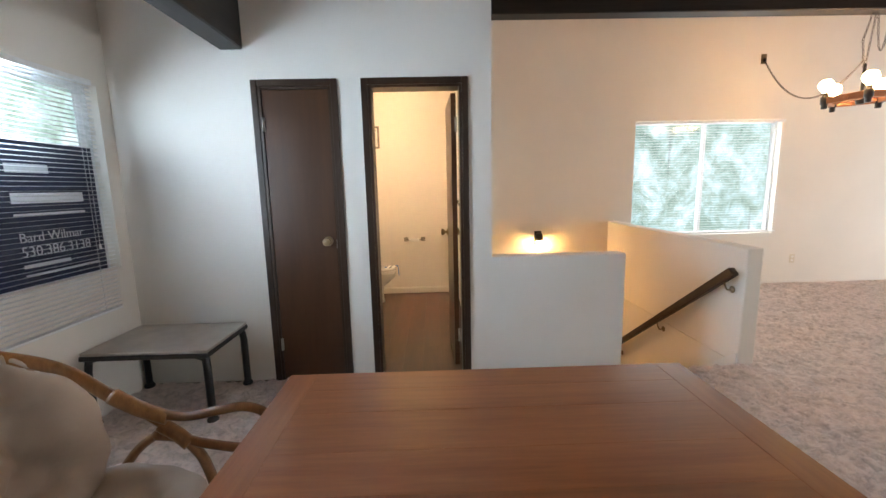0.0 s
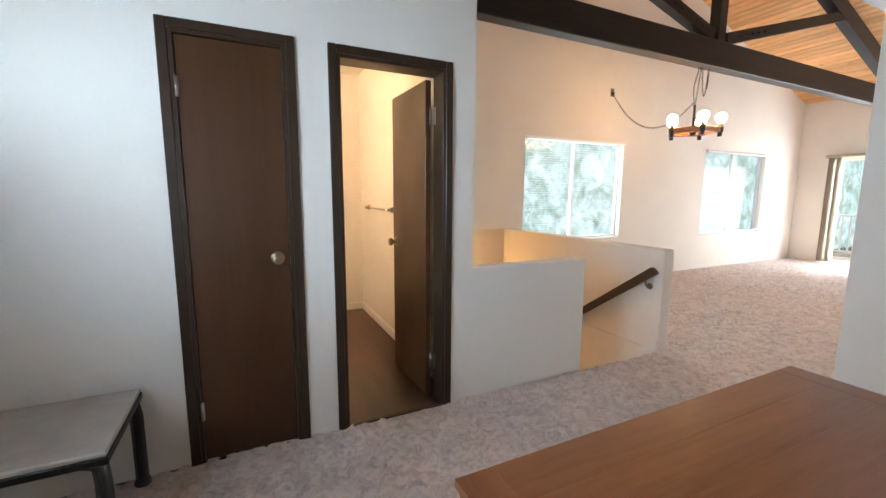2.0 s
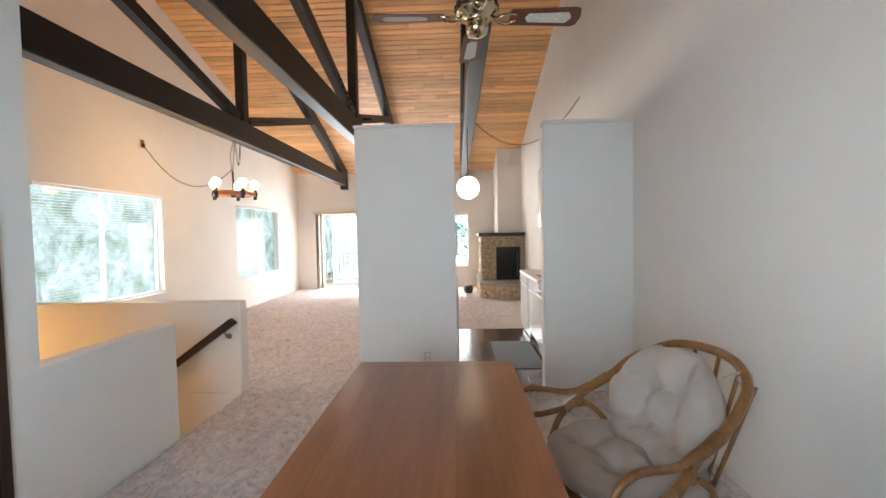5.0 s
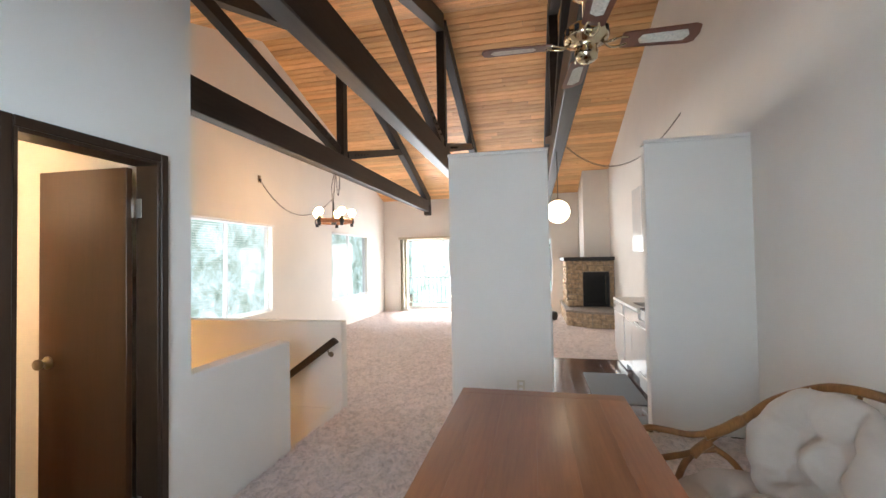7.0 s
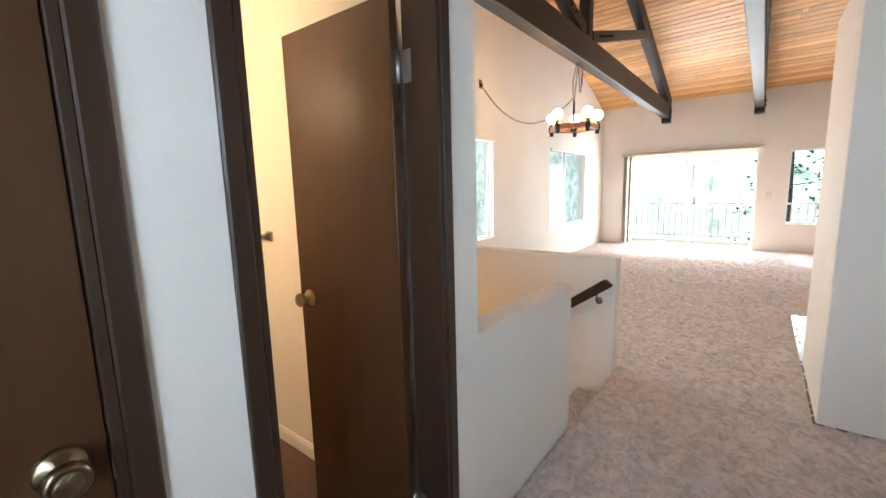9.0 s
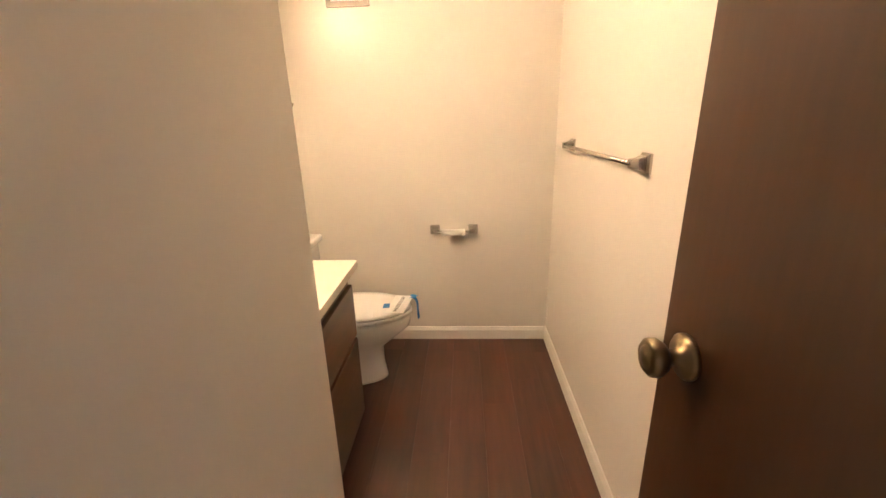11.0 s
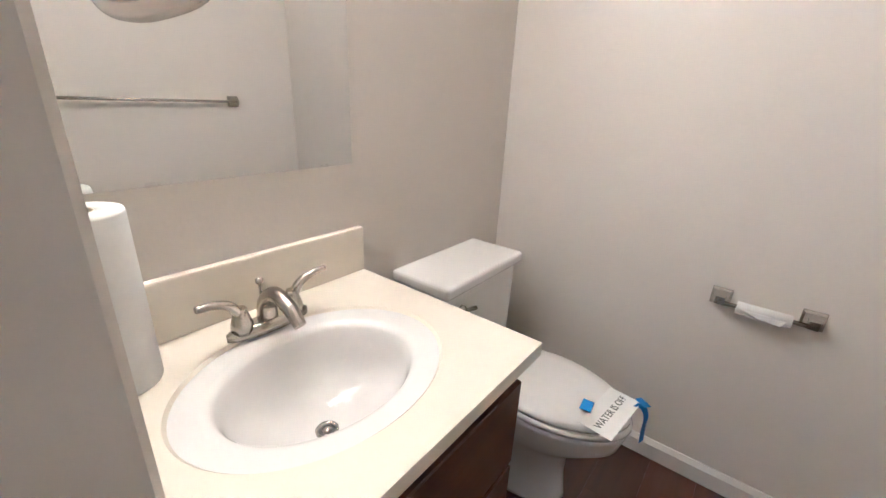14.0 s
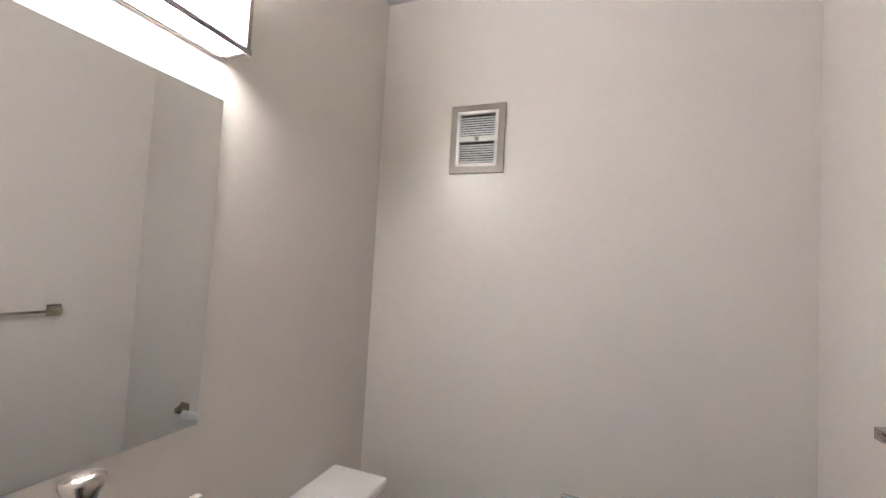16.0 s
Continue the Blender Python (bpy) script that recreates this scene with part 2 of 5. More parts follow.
def curve_pts(ctrl, n=8, closed=False):
    """Points on a smooth line through ctrl."""
    c, out = [Vector(p) for p in ctrl], []
    k = len(c)
    for i in range(k if closed else k - 1):
        p = [c[(i + j) % k] if closed else c[min(max(i + j, 0), k - 1)] for j in (-1, 0, 1, 2)]
        for s in range(n):
            u = s / n
            out.append(0.5 * (2 * p[1] + (p[2] - p[0]) * u + (2 * p[0] - 5 * p[1] + 4 * p[2] - p[3]) * u * u + (3 * p[1] - p[0] - 3 * p[2] + p[3]) * u ** 3))
    return out if closed else out + [c[-1]]


def lathe(bm, prof, m=Matrix(), seg=20, sx=1.0, sy=1.0):
    """Turns (radius, height) pairs round z; sx and sy squash the circle."""
    rings = []
    for r, h in prof:
        rings.append([bm.verts.new(m @ Vector((sx * r * math.cos(2 * math.pi * j / seg), sy * r * math.sin(2 * math.pi * j / seg), h))) for j in range(seg)])
    for A, B in zip(rings, rings[1:]):
        for j in range(seg):
            f = bm.faces.new((A[j], A[(j + 1) % seg], B[(j + 1) % seg], B[j]))
            f.smooth = True
    bm.faces.new(rings[0]), bm.faces.new(rings[-1][::-1])
    bmesh.ops.recalc_face_normals(bm, faces=bm.faces)
    return bm


def lathed(*a, **k):
    return lathe(bmesh.new(), *a, **k)


def tubed(*a, **k):
    return tube(bmesh.new(), *a, **k)


def mesh_of(name, bm, material):
    me = bpy.data.meshes.new(name)
    bm.to_mesh(me)
    bm.free()
    me.materials.append(material)
    return me


def base_of(ob):
    while ob.parent:
        ob = ob.parent
    return ob.location.copy() if ob.type == "EMPTY" else Vector((0, 0, 0))


def thing(name, label, category, at=(0, 0, 0), group="", kind=""):
    ob = new(name)
    ob.empty_display_size = 0.1
    ob.location = at
    return tagged(ob, label, category, group, kind)


def part(name, bm, material, parent, label=""):
    bmesh.ops.translate(bm, vec=-base_of(parent), verts=bm.verts)
    ob = new(name, mesh_of(name, bm, material))
    ob.parent = parent
    return tagged(ob, label)


def piece(name, me, at, parent, turn=0.0):
    ob = new(name, me)
    ob.parent = parent
    ob.location = Vector(at) - base_of(parent)
    ob.rotation_euler.z = turn
    return ob


def solo(name, bm, material, label, category, group="", kind=""):
    return tagged(new(name, mesh_of(name, bm, material)), label, category, group, kind)


def structure(name, bm, material, label, category="wall"):
    return solo(name, bm, material, label, category, "", "structure")


def writing(name, text, size, m, material, parent, label=""):
    """Raised letters lying in the local x, y plane of m."""
    cu = bpy.data.curves.new(name, "FONT")
    cu.body, cu.size, cu.extrude = text, size, 0.0006
    tmp = new(name + "_curve", cu)
    bpy.context.view_layer.update()
    me = bpy.data.meshes.new_from_object(tmp)
    bpy.data.objects.remove(tmp)
    me.name = name
    me.materials.clear()
    me.materials.append(material)
    me.transform(Matrix.Translation(-base_of(parent)) @ m)
    ob = new(name, me)
    ob.parent = parent
    return tagged(ob, label)


def wall_boxes(bm, axis, f0, f1, a0, a1, z0, z1, holes=()):
    """A wall between f0 and f1 on its thin axis, from a0 to a1, with openings (a0, a1, z0, z1) through it."""
    us = sorted({a0, a1, *[h[0] for h in holes], *[h[1] for h in holes]})
    for u0, u1 in zip(us, us[1:]):
        cut = sorted((h[2], h[3]) for h in holes if h[0] <= u0 + 1e-6 and h[1] >= u1 - 1e-6)
        z = z0
        for c0, c1 in cut + [(z1, z1)]:
            if c0 > z + 1e-6:
                if axis == "y":
                    box(bm, u0, f0, z, u1, f1, c0)
                else:
                    box(bm, f0, u0, z, f1, u1, c0)
            z = c1
    return bm

# ---- the house: plan ----
XL, XR, YS, YN = -2.2, 9.5, -0.88, 5.15
RIDGE_X, RIDGE_Z, SLOPE = 4.1, 5.12, 0.356


def roof_z(x):
    return RIDGE_Z - SLOPE * abs(x - RIDGE_X)


WIN_STAIR, WIN_FAR = (2.445, 4.31, 0.68, 2.12), (6.36, 8.26, 0.62, 2.13)
WIN_SIGN, SLIDER, WIN_FIRE = (0.75, 2.70, 0.885, 2.04), (2.1, 4.6, 0.0, 2.04), (0.41, 1.63, 0.57, 2.01)
LOW = 2.7
# outer walls
bm = wall_boxes(bmesh.new(), "y", YN, YN + 0.14, 0.20, XR + 0.14, -2.8, LOW, [WIN_STAIR, WIN_FAR])
prism(bm, [(XL - 0.14, LOW), (XR + 0.14, LOW), (XR + 0.14, roof_z(XR + 0.14)), (RIDGE_X, RIDGE_Z), (XL - 0.14, roof_z(XL - 0.14))], "y", YN, YN + 0.14)
structure("wall_north", bm, M_WALL, "cream painted gable wall with two windows")
bm = wall_boxes(bmesh.new(), "y", YS - 0.14, YS, XL - 0.14, XR + 0.14, -0.3, LOW)
prism(bm, [(XL - 0.14, LOW), (XR + 0.14, LOW), (XR + 0.14, roof_z(XR + 0.14)), (RIDGE_X, RIDGE_Z), (XL - 0.14, roof_z(XL - 0.14))], "y", YS - 0.14, YS)
structure("wall_south", bm, M_WALL, "plain cream painted gable wall")
structure("wall_east", wall_boxes(bmesh.new(), "x", XR, XR + 0.14, YS, YN, -0.3, roof_z(XR), [SLIDER, WIN_FIRE]), M_WALL, "cream painted end wall with glass sliding door")
structure("wall_north_west", boxed(XL - 0.14, 5.155, -0.3, -1.42, 5.29, LOW + 0.2), M_WALL, "plain outer wall behind the closet")
structure("wall_west", wall_boxes(bmesh.new(), "x", XL - 0.14, XL, YS, 5.155, -2.8, roof_z(XL), [WIN_SIGN]), M_WALL, "cream painted side wall with one window")
# wall of the two doors, then the closet and bathroom walls behind it
CLOSET, BATH = (-1.238, -0.762, 0.0, 2.04), (-0.52, 0.10, 0.0, 2.04)
bm = wall_boxes(bmesh.new(), "y", 2.80, 2.92, XL, 0.30, 0, LOW, [CLOSET, BATH])
prism(bm, [(XL, LOW), (0.30, LOW), (0.30, roof_z(0.30)), (XL, roof_z(XL))], "y", 2.80, 2.92)
structure("wall_doors", bm, M_WALL, "white painted inner wall with two doorways")
bm = boxed(0.20, 2.92, -2.8, 0.30, YN, 2.7)
prism(bm, [(0.20, 2.7), (0.30, 2.7), (0.30, roof_z(0.30)), (0.20, roof_z(0.20))], "y", 2.92, YN)
structure("wall_stairwell", bm, M_WALL, "cream painted wall beside the stairwell")
# bathroom linings
structure("wall_bath_back", boxed(-1.42, 5.155, -0.3, 0.20, 5.29, 2.69), M_BATH, "warm grey painted bathroom back wall")
structure("wall_bath_side", boxed(0.193, 2.924, 0, 0.1995, 5.155, 2.6), M_BATH, "warm grey painted bathroom side wall")
structure("wall_bath_mirror", boxed(-1.42, 3.748, 0, -1.285, 5.155, 2.6), M_BATH, "warm grey painted wall behind the vanity")
bm = boxed(-0.77, 2.924, 0, -0.637, 3.748, 2.6, bevel=0.004)
box(bm, -1.42, 3.64, 0, -0.765, 3.746, 2.6)
structure("wall_closet", bm, M_BATH, "warm grey painted closet wall in bathroom")
structure("wall_bath_front", wall_boxes(bmesh.new(), "y", 2.9205, 2.926, -0.637, 0.193, 0, 2.6, [(-0.53, 0.11, 0, 2.05)]), M_BATH, "warm grey painted wall round the doorway")
structure("ceiling_bathroom", boxed(-1.42, 2.924, 2.6, 0.20, 5.155, 2.68), M_TRIM, "flat white bathroom ceiling", "ceiling")
structure("closet_lining", boxed(-1.42, 2.924, 0, -1.40, 3.64, 2.6), M_WALL, "white closet side wall")
# stairwell half walls
bm = boxed(0.27, 2.8015, 0.0, 1.26, 2.9185, 0.87, bevel=0.012, seg=2)
box(bm, 0.30, 2.81, -2.8, 1.26, 2.92, 0.0)
structure("half_wall", bm, M_WALL, "white painted half wall beside the stairs")
bm = boxed(2.14, 2.80, 0.0, 2.26, YN, 0.88, bevel=0.012, seg=2)
box(bm, 2.14, 2.81, -2.8, 2.255, YN, 0.0)
structure("half_wall_rail", bm, M_WALL, "cream half wall that carries the handrail")
structure("stairwell_floor", boxed(0.30, 2.92, -2.82, 2.14, YN, -2.72), M_CARPET, "beige carpet at the stairwell foot", "floor")
structure("stairwell_front", boxed(1.26, 2.80, -2.8, 2.14, 2.81, -0.2), M_WALL, "cream wall below the top step")

# carpet: one sheet with a trodden, uneven pile
def carpet_sheet(name, regions, step, label):
    verts, faces, seen = [], [], {}
    def vert(i, j):
        if (i, j) not in seen:
            x, y = i * step, j * step
            h = 0.006 * noise.noise((x * 6, y * 6, 0)) + 0.006 * noise.noise((x * 15 + 40, y * 19, 3)) + 0.022 * noise.noise((x * 24, y * 21, 9)) + 0.010 * noise.noise((x * 44, y * 40, 5))
            seen[i, j] = len(verts)
            verts.append((x, y, h))
        return seen[i, j]
    for x0, x1, y0, y1 in regions:
        for i in range(round(x0 / step), round(x1 / step)):
            for j in range(round(y0 / step), round(y1 / step)):
                faces.append((vert(i, j), vert(i + 1, j), vert(i + 1, j + 1), vert(i, j + 1)))
    me = bpy.data.meshes.new(name)
    me.from_pydata(verts, [], faces)
    me.polygons.foreach_set("use_smooth", [True] * len(faces))
    me.materials.append(M_CARPET)
    return tagged(new(name, me), label, "carpet", "", "structure")


carpet_sheet("floor_carpet", [(-2.2, 2.16, -0.88, 2.80), (2.16, 4.60, 1.64, 2.80), (2.24, 9.52, 2.80, 5.16), (4.60, 9.52, -0.88, 2.80), (-1.24, -0.76, 2.80, 3.64)], 0.02, "trodden beige pink shag carpet")
structure("subfloor", box(boxed(XL, YS, -0.3, XR, 2.80, -0.03), 2.26, 2.80, -0.3, XR, YN, -0.03), M_MORTAR, "plain floor slab under the carpet", "floor")
structure("subfloor_bathroom", boxed(XL, 2.81, -0.3, 0.20, 5.155, -0.03), M_MORTAR, "plain floor slab under the bathroom", "floor")

# pine board ceiling, one mesh, boards with grooves
bm = bmesh.new()
for side in (-1, 1):
    run = (XR + 0.14 - RIDGE_X) if side > 0 else (RIDGE_X - XL + 0.14)
    n = int(run / 0.102)
    for k in range(n + 1):
        a0, a1 = k * 0.102 + 0.009, min((k + 1) * 0.102 - 0.009, run)
        if a1 <= a0:
            continue
        cuts = sorted([YS - 0.14, YN + 0.14] + [YS + random.uniform(0.6, 5.4) for _ in range(2)])
        for y0, y1 in zip(cuts, cuts[1:]):
            p = [(RIDGE_X + side * a0, RIDGE_Z - SLOPE * a0), (RIDGE_X + side * a1, RIDGE_Z - SLOPE * a1)]
            prism_pts = [p[0], p[1], (p[1][0], p[1][1] + 0.03), (p[0][0], p[0][1] + 0.03)]
            lo = [bm.verts.new((x, y0 + 0.001, z)) for x, z in prism_pts]
            hi = [bm.verts.new((x, y1 - 0.001, z)) for x, z in prism_pts]
            bm.faces.new(lo), bm.faces.new(hi[::-1])
            for i in range(4):
                bm.faces.new((lo[i], hi[i], hi[(i + 1) % 4], lo[(i + 1) % 4]))
for f in bm.faces:
    f.normal_update()
structure("ceiling", bm, M_PLANK, "knotty pine tongue and groove ceiling boards", "ceiling")
bm = bmesh.new()
prism(bm, [(XL - 0.6, roof_z(XL - 0.6) + 0.034), (RIDGE_X, RIDGE_Z + 0.034), (XR + 0.6, roof_z(XR + 0.6) + 0.034), (XR + 0.6, roof_z(XR + 0.6) + 0.25), (RIDGE_X, RIDGE_Z + 0.3), (XL - 0.6, roof_z(XL - 0.6) + 0.25)], "y", YS - 0.5, YN + 0.5)
structure("roof", bm, M_BEAMY, "dark roof deck above the boards", "roof")

# ---- trusses ----
def slanted(bm, x0, z0, x1, z1, depth, y0, y1):
    """A timber from (x0, z0) to (x1, z1), measured at its under edge."""
    d = Vector((x1 - x0, z1 - z0)).normalized()
    nx, nz = -d.y * depth, d.x * depth
    if nz < 0:
        nx, nz = -nx, -nz
    return prism(bm, [(x0, z0), (x1, z1), (x1 + nx, z1 + nz), (x0 + nx, z0 + nz)], "y", y0, y1)


def truss(y, label):
    t = thing("roof_truss", label, "truss", (RIDGE_X, y, 2.81), "roof trusses")
    w = 0.07
    part("bottom_chord", boxed(-1.35, y - w, 2.81, 9.36, y + w, 3.11, bevel=0.008), M_BEAM, t)
    for s in (-1, 1):
        e = 9.3 if s > 0 else -1.3
        part("top_chord", slanted(bmesh.new(), e, roof_z(e) - 0.26, RIDGE_X, RIDGE_Z - 0.27, 0.235, y - w + 0.004, y + w - 0.004), M_BEAM, t)
        part("web_brace", slanted(bmesh.new(), RIDGE_X + s * 0.15, 3.10, RIDGE_X + s * 2.9, 3.86, 0.13, y - 0.05, y + 0.05), M_BEAM, t)
        g = part("end_plate", boxed(*sorted((e - s * 0.16, e + s * 0.04))[:1], y - w - 0.012, 2.72, max(e - s * 0.16, e + s * 0.04), y + w + 0.012, 3.02, bevel=0.006), M_SOOT, t, "black iron end plate")
        for dx in (0.03, 0.11):
            for z in (2.86, 2.94):
                part("bolt", lathed([(0.014, 0), (0.014, 0.012), (0.006, 0.016)], pose(e - s * dx, y - w - 0.012, z, 90), 8), M_SOOT, g)
        for k in range(5):
            u = k / 4 * 0.5
            part("bolt", lathed([(0.016, 0), (0.016, 0.02), (0.006, 0.026)], pose(RIDGE_X + s * (0.35 + u), y - 0.05, 3.22 + 0.27 * u, 90), 8), M_SOOT, t)
    part("king_post", boxed(RIDGE_X - 0.07, y - 0.06, 3.105, RIDGE_X + 0.07, y + 0.06, 4.9, bevel=0.006), M_BEAM, t)
    return t


for y in (3.75, 2.15, 0.55):
    truss(y, "black stained timber roof truss with bolts")
solo("support_beam", boxed(-1.46, YS + 0.002, 2.27, -1.31, 2.80, 2.806, bevel=0.008), M_BEAMY, "black stained timber beam carrying the trusses", "beam")


# ---- doors ----
def door_frame(name, x0, x1, top, label):
    t = thing(name, label, "door", ((x0 + x1) / 2, 2.8, 0), "", "structure")
    for a, b in ((x0 - 0.043, x0), (x1, x1 + 0.043)):
        part("casing", boxed(a, 2.784, 0, b, 2.80, top + 0.043, bevel=0.004), M_FRAME, t)
    part("casing", boxed(x0, 2.784, top, x1, 2.80, top + 0.043, bevel=0.004), M_FRAME, t)
    for a, b in ((x0, x0 + 0.018), (x1 - 0.018, x1)):
        part("jamb", boxed(a, 2.79, 0, b, 2.93, top, bevel=0.002), M_FRAME, t)
    part("jamb", boxed(x0 + 0.018, 2.79, top - 0.018, x1 - 0.018, 2.93, top, bevel=0.002), M_FRAME, t)
    return t


def door_knob(parent, m, material=None):
    k = part("door_knob", lathed([(0.034, 0), (0.034, 0.006), (0.03, 0.01), (0.013, 0.013), (0.011, 0.028), (0.022, 0.034), (0.029, 0.045), (0.028, 0.055), (0.022, 0.06), (0.02, 0.058), (0.016, 0.061), (0.002, 0.062)], m, 20), material or M_BRASS, parent, "aged brass door knob")
    return k


d1 = door_frame("door_1", CLOSET[0], CLOSET[1], CLOSET[3], "closed dark walnut stained closet door")
leaf = part("door_leaf", boxed(CLOSET[0] + 0.02, 2.80, 0.012, CLOSET[1] - 0.02, 2.836, CLOSET[3] - 0.02, bevel=0.002), M_DOOR, d1)
door_knob(leaf, pose(-0.84, 2.80, 1.01, 90))
for z in (0.27, 1.80):
    part("hinge", tube(boxed(CLOSET[0] + 0.012, 2.795, z - 0.045, CLOSET[0] + 0.03, 2.80, z + 0.045), [(CLOSET[0] + 0.02, 2.79, z - 0.045), (CLOSET[0] + 0.02, 2.79, z + 0.045)], 0.006), M_STEEL, d1)
part("latch_plate", boxed(CLOSET[1] - 0.02, 2.793, 0.96, CLOSET[1] - 0.012, 2.80, 1.02), M_STEEL, d1)
d2 = door_frame("door_2", BATH[0], BATH[1], BATH[3], "open dark walnut stained bathroom door")
# the leaf stands open into the bathroom
hx, hy = 0.068, 2.935
swing = pose(hx, hy, 0, 0, 0, 92)
lb = boxed(0, -0.0, 0.012, 0.565, 0.035, 2.01, bevel=0.002)
bmesh.ops.transform(lb, matrix=swing, verts=lb.verts)
leaf2 = part("door_leaf", lb, M_DOOR, d2)
door_knob(leaf2, swing @ pose(0.50, 0.035, 0.985, -90))
door_knob(leaf2, swing @ pose(0.50, 0.0, 0.985, 90))
for z in (0.25, 1.80):
    part("hinge", tube(boxed(0.0792, 2.893, z - 0.05, 0.0822, 2.931, z + 0.05, bevel=0.0005), [(hx - 0.002, 2.937, z - 0.05), (hx - 0.002, 2.937, z + 0.05)], 0.0085), M_STEEL, d2)


# ---- windows ----
def window(name, axis, wall_in, out, a0, a1, z0, z1, label, fixed_frac=0.5):
    """A white vinyl slider window set in an opening; out is +1 or -1 along the wall's thin axis."""
    def b(bm, u0, v0, w0, u1, v1, w1, bev=0.003):
        p0, p1 = sorted((wall_in + out * v0, wall_in + out * v1))
        if axis == "y":
            return box(bm, u0, p0, w0, u1, p1, w1, bev)
        return box(bm, p0, u0, w0, p1, u1, w1, bev)
    base = ((a0 + a1) / 2, wall_in, z0) if axis == "y" else (wall_in, (a0 + a1) / 2, z0)
    t = thing(name, label, "window", base, "", "structure")
    f = bmesh.new()
    fr = 0.035
    for u0, u1, w0, w1 in ((a0, a0 + fr, z0, z1), (a1 - fr, a1, z0, z1), (a0 + fr, a1 - fr, z0, z0 + fr), (a0 + fr, a1 - fr, z1 - fr, z1)):
        b(f, u0, 0.07, w0, u1, 0.13, w1)
    part("window_frame", f, M_VINYL, t)
    mid = a0 + (a1 - a0) * fixed_frac
    part("mullion", b(bmesh.new(), mid - 0.022, 0.075, z0 + fr, mid + 0.022, 0.125, z1 - fr), M_VINYL, t)
    for u0, u1, v in ((a0 + fr, mid - 0.022, 0.09), (mid + 0.022, a1 - fr, 0.11)):
        g = part("pane", b(bmesh.new(), u0, v, z0 + fr, u1, v + 0.005, z1 - fr, 0), M_GLASS, t)
        g.visible_shadow = False
    return t


window("window_1", "y", YN, 1, *WIN_STAIR, "white vinyl sliding window above the stairs")
window("window_2", "y", YN, 1, *WIN_FAR, "white vinyl sliding window in living room")
window("window_3", "x", XL, -1, *WIN_SIGN, "white vinyl window with a sign behind", 0.06)
window("window_4", "x", XR, 1, *WIN_FIRE, "white vinyl window beside the fireplace")
window("window_5", "x", XR, 1, SLIDER[0], SLIDER[1], 0.02, SLIDER[3], "white framed glass sliding patio door", 0.45)

# ---- dining table ----
tbl = thing("dining_table", "teak dining table with boarded top and end strips", "table", (0.06, 0.85, 0))
cuts = (0.42, 0.563, 0.742, 0.884, 1.058, 1.188, 1.305)
for y0, y1 in zip(cuts, cuts[1:]):
    part("tabletop_board", boxed(-0.512, y0, 0.722, 0.648, y1, 0.742, bevel=0.0007), M_TABLE, tbl)
for x0, x1 in ((-0.603, -0.512), (0.648, 0.733)):
    part("breadboard_end", boxed(x0, 0.42, 0.722, x1, 1.305, 0.7422, bevel=0.0012), M_TABLE_END, tbl, "darker cross-grained end board")
part("edge_band", boxed(-0.595, 0.425, 0.700, 0.725, 1.30, 0.723, bevel=0.004), M_EDGE, tbl, "pale teak edge band")
for x0, y0, x1, y1 in ((-0.53, 0.47, 0.66, 0.49), (-0.53, 1.235, 0.66, 1.255), (-0.55, 0.49, -0.53, 1.235), (0.66, 0.49, 0.68, 1.235)):
    part("apron", boxed(x0, y0, 0.62, x1, y1, 0.70, bevel=0.002), M_EDGE, tbl)
for x in (-0.57, 0.65):
    for y in (0.45, 1.225):
        part("leg", boxed(x, y, 0.0, x + 0.05, y + 0.05, 0.70, bevel=0.005), M_TABLE, tbl)

# ---- kitchen shell ----
structure("wall_kitchen_end", box(boxed(2.13, 0.74, 0, 2.25, 1.66, 2.47, bevel=0.004), 2.121, 0.731, 2.471, 2.259, 1.669, 2.502, bevel=0.006), M_WALL, "white partition wall at the kitchen end")
structure("wall_kitchen_side", boxed(2.25, 1.54, 0, 3.2, 1.66, 2.5, bevel=0.004), M_WALL, "white partition wall beside the refrigerator")
structure("wall_kitchen_stub", box(boxed(2.13, YS, 0, 2.25, -0.07, 2.47, bevel=0.004), 2.121, YS, 2.471, 2.259, -0.061, 2.502, bevel=0.006), M_WALL, "white stub wall at the kitchen counter")

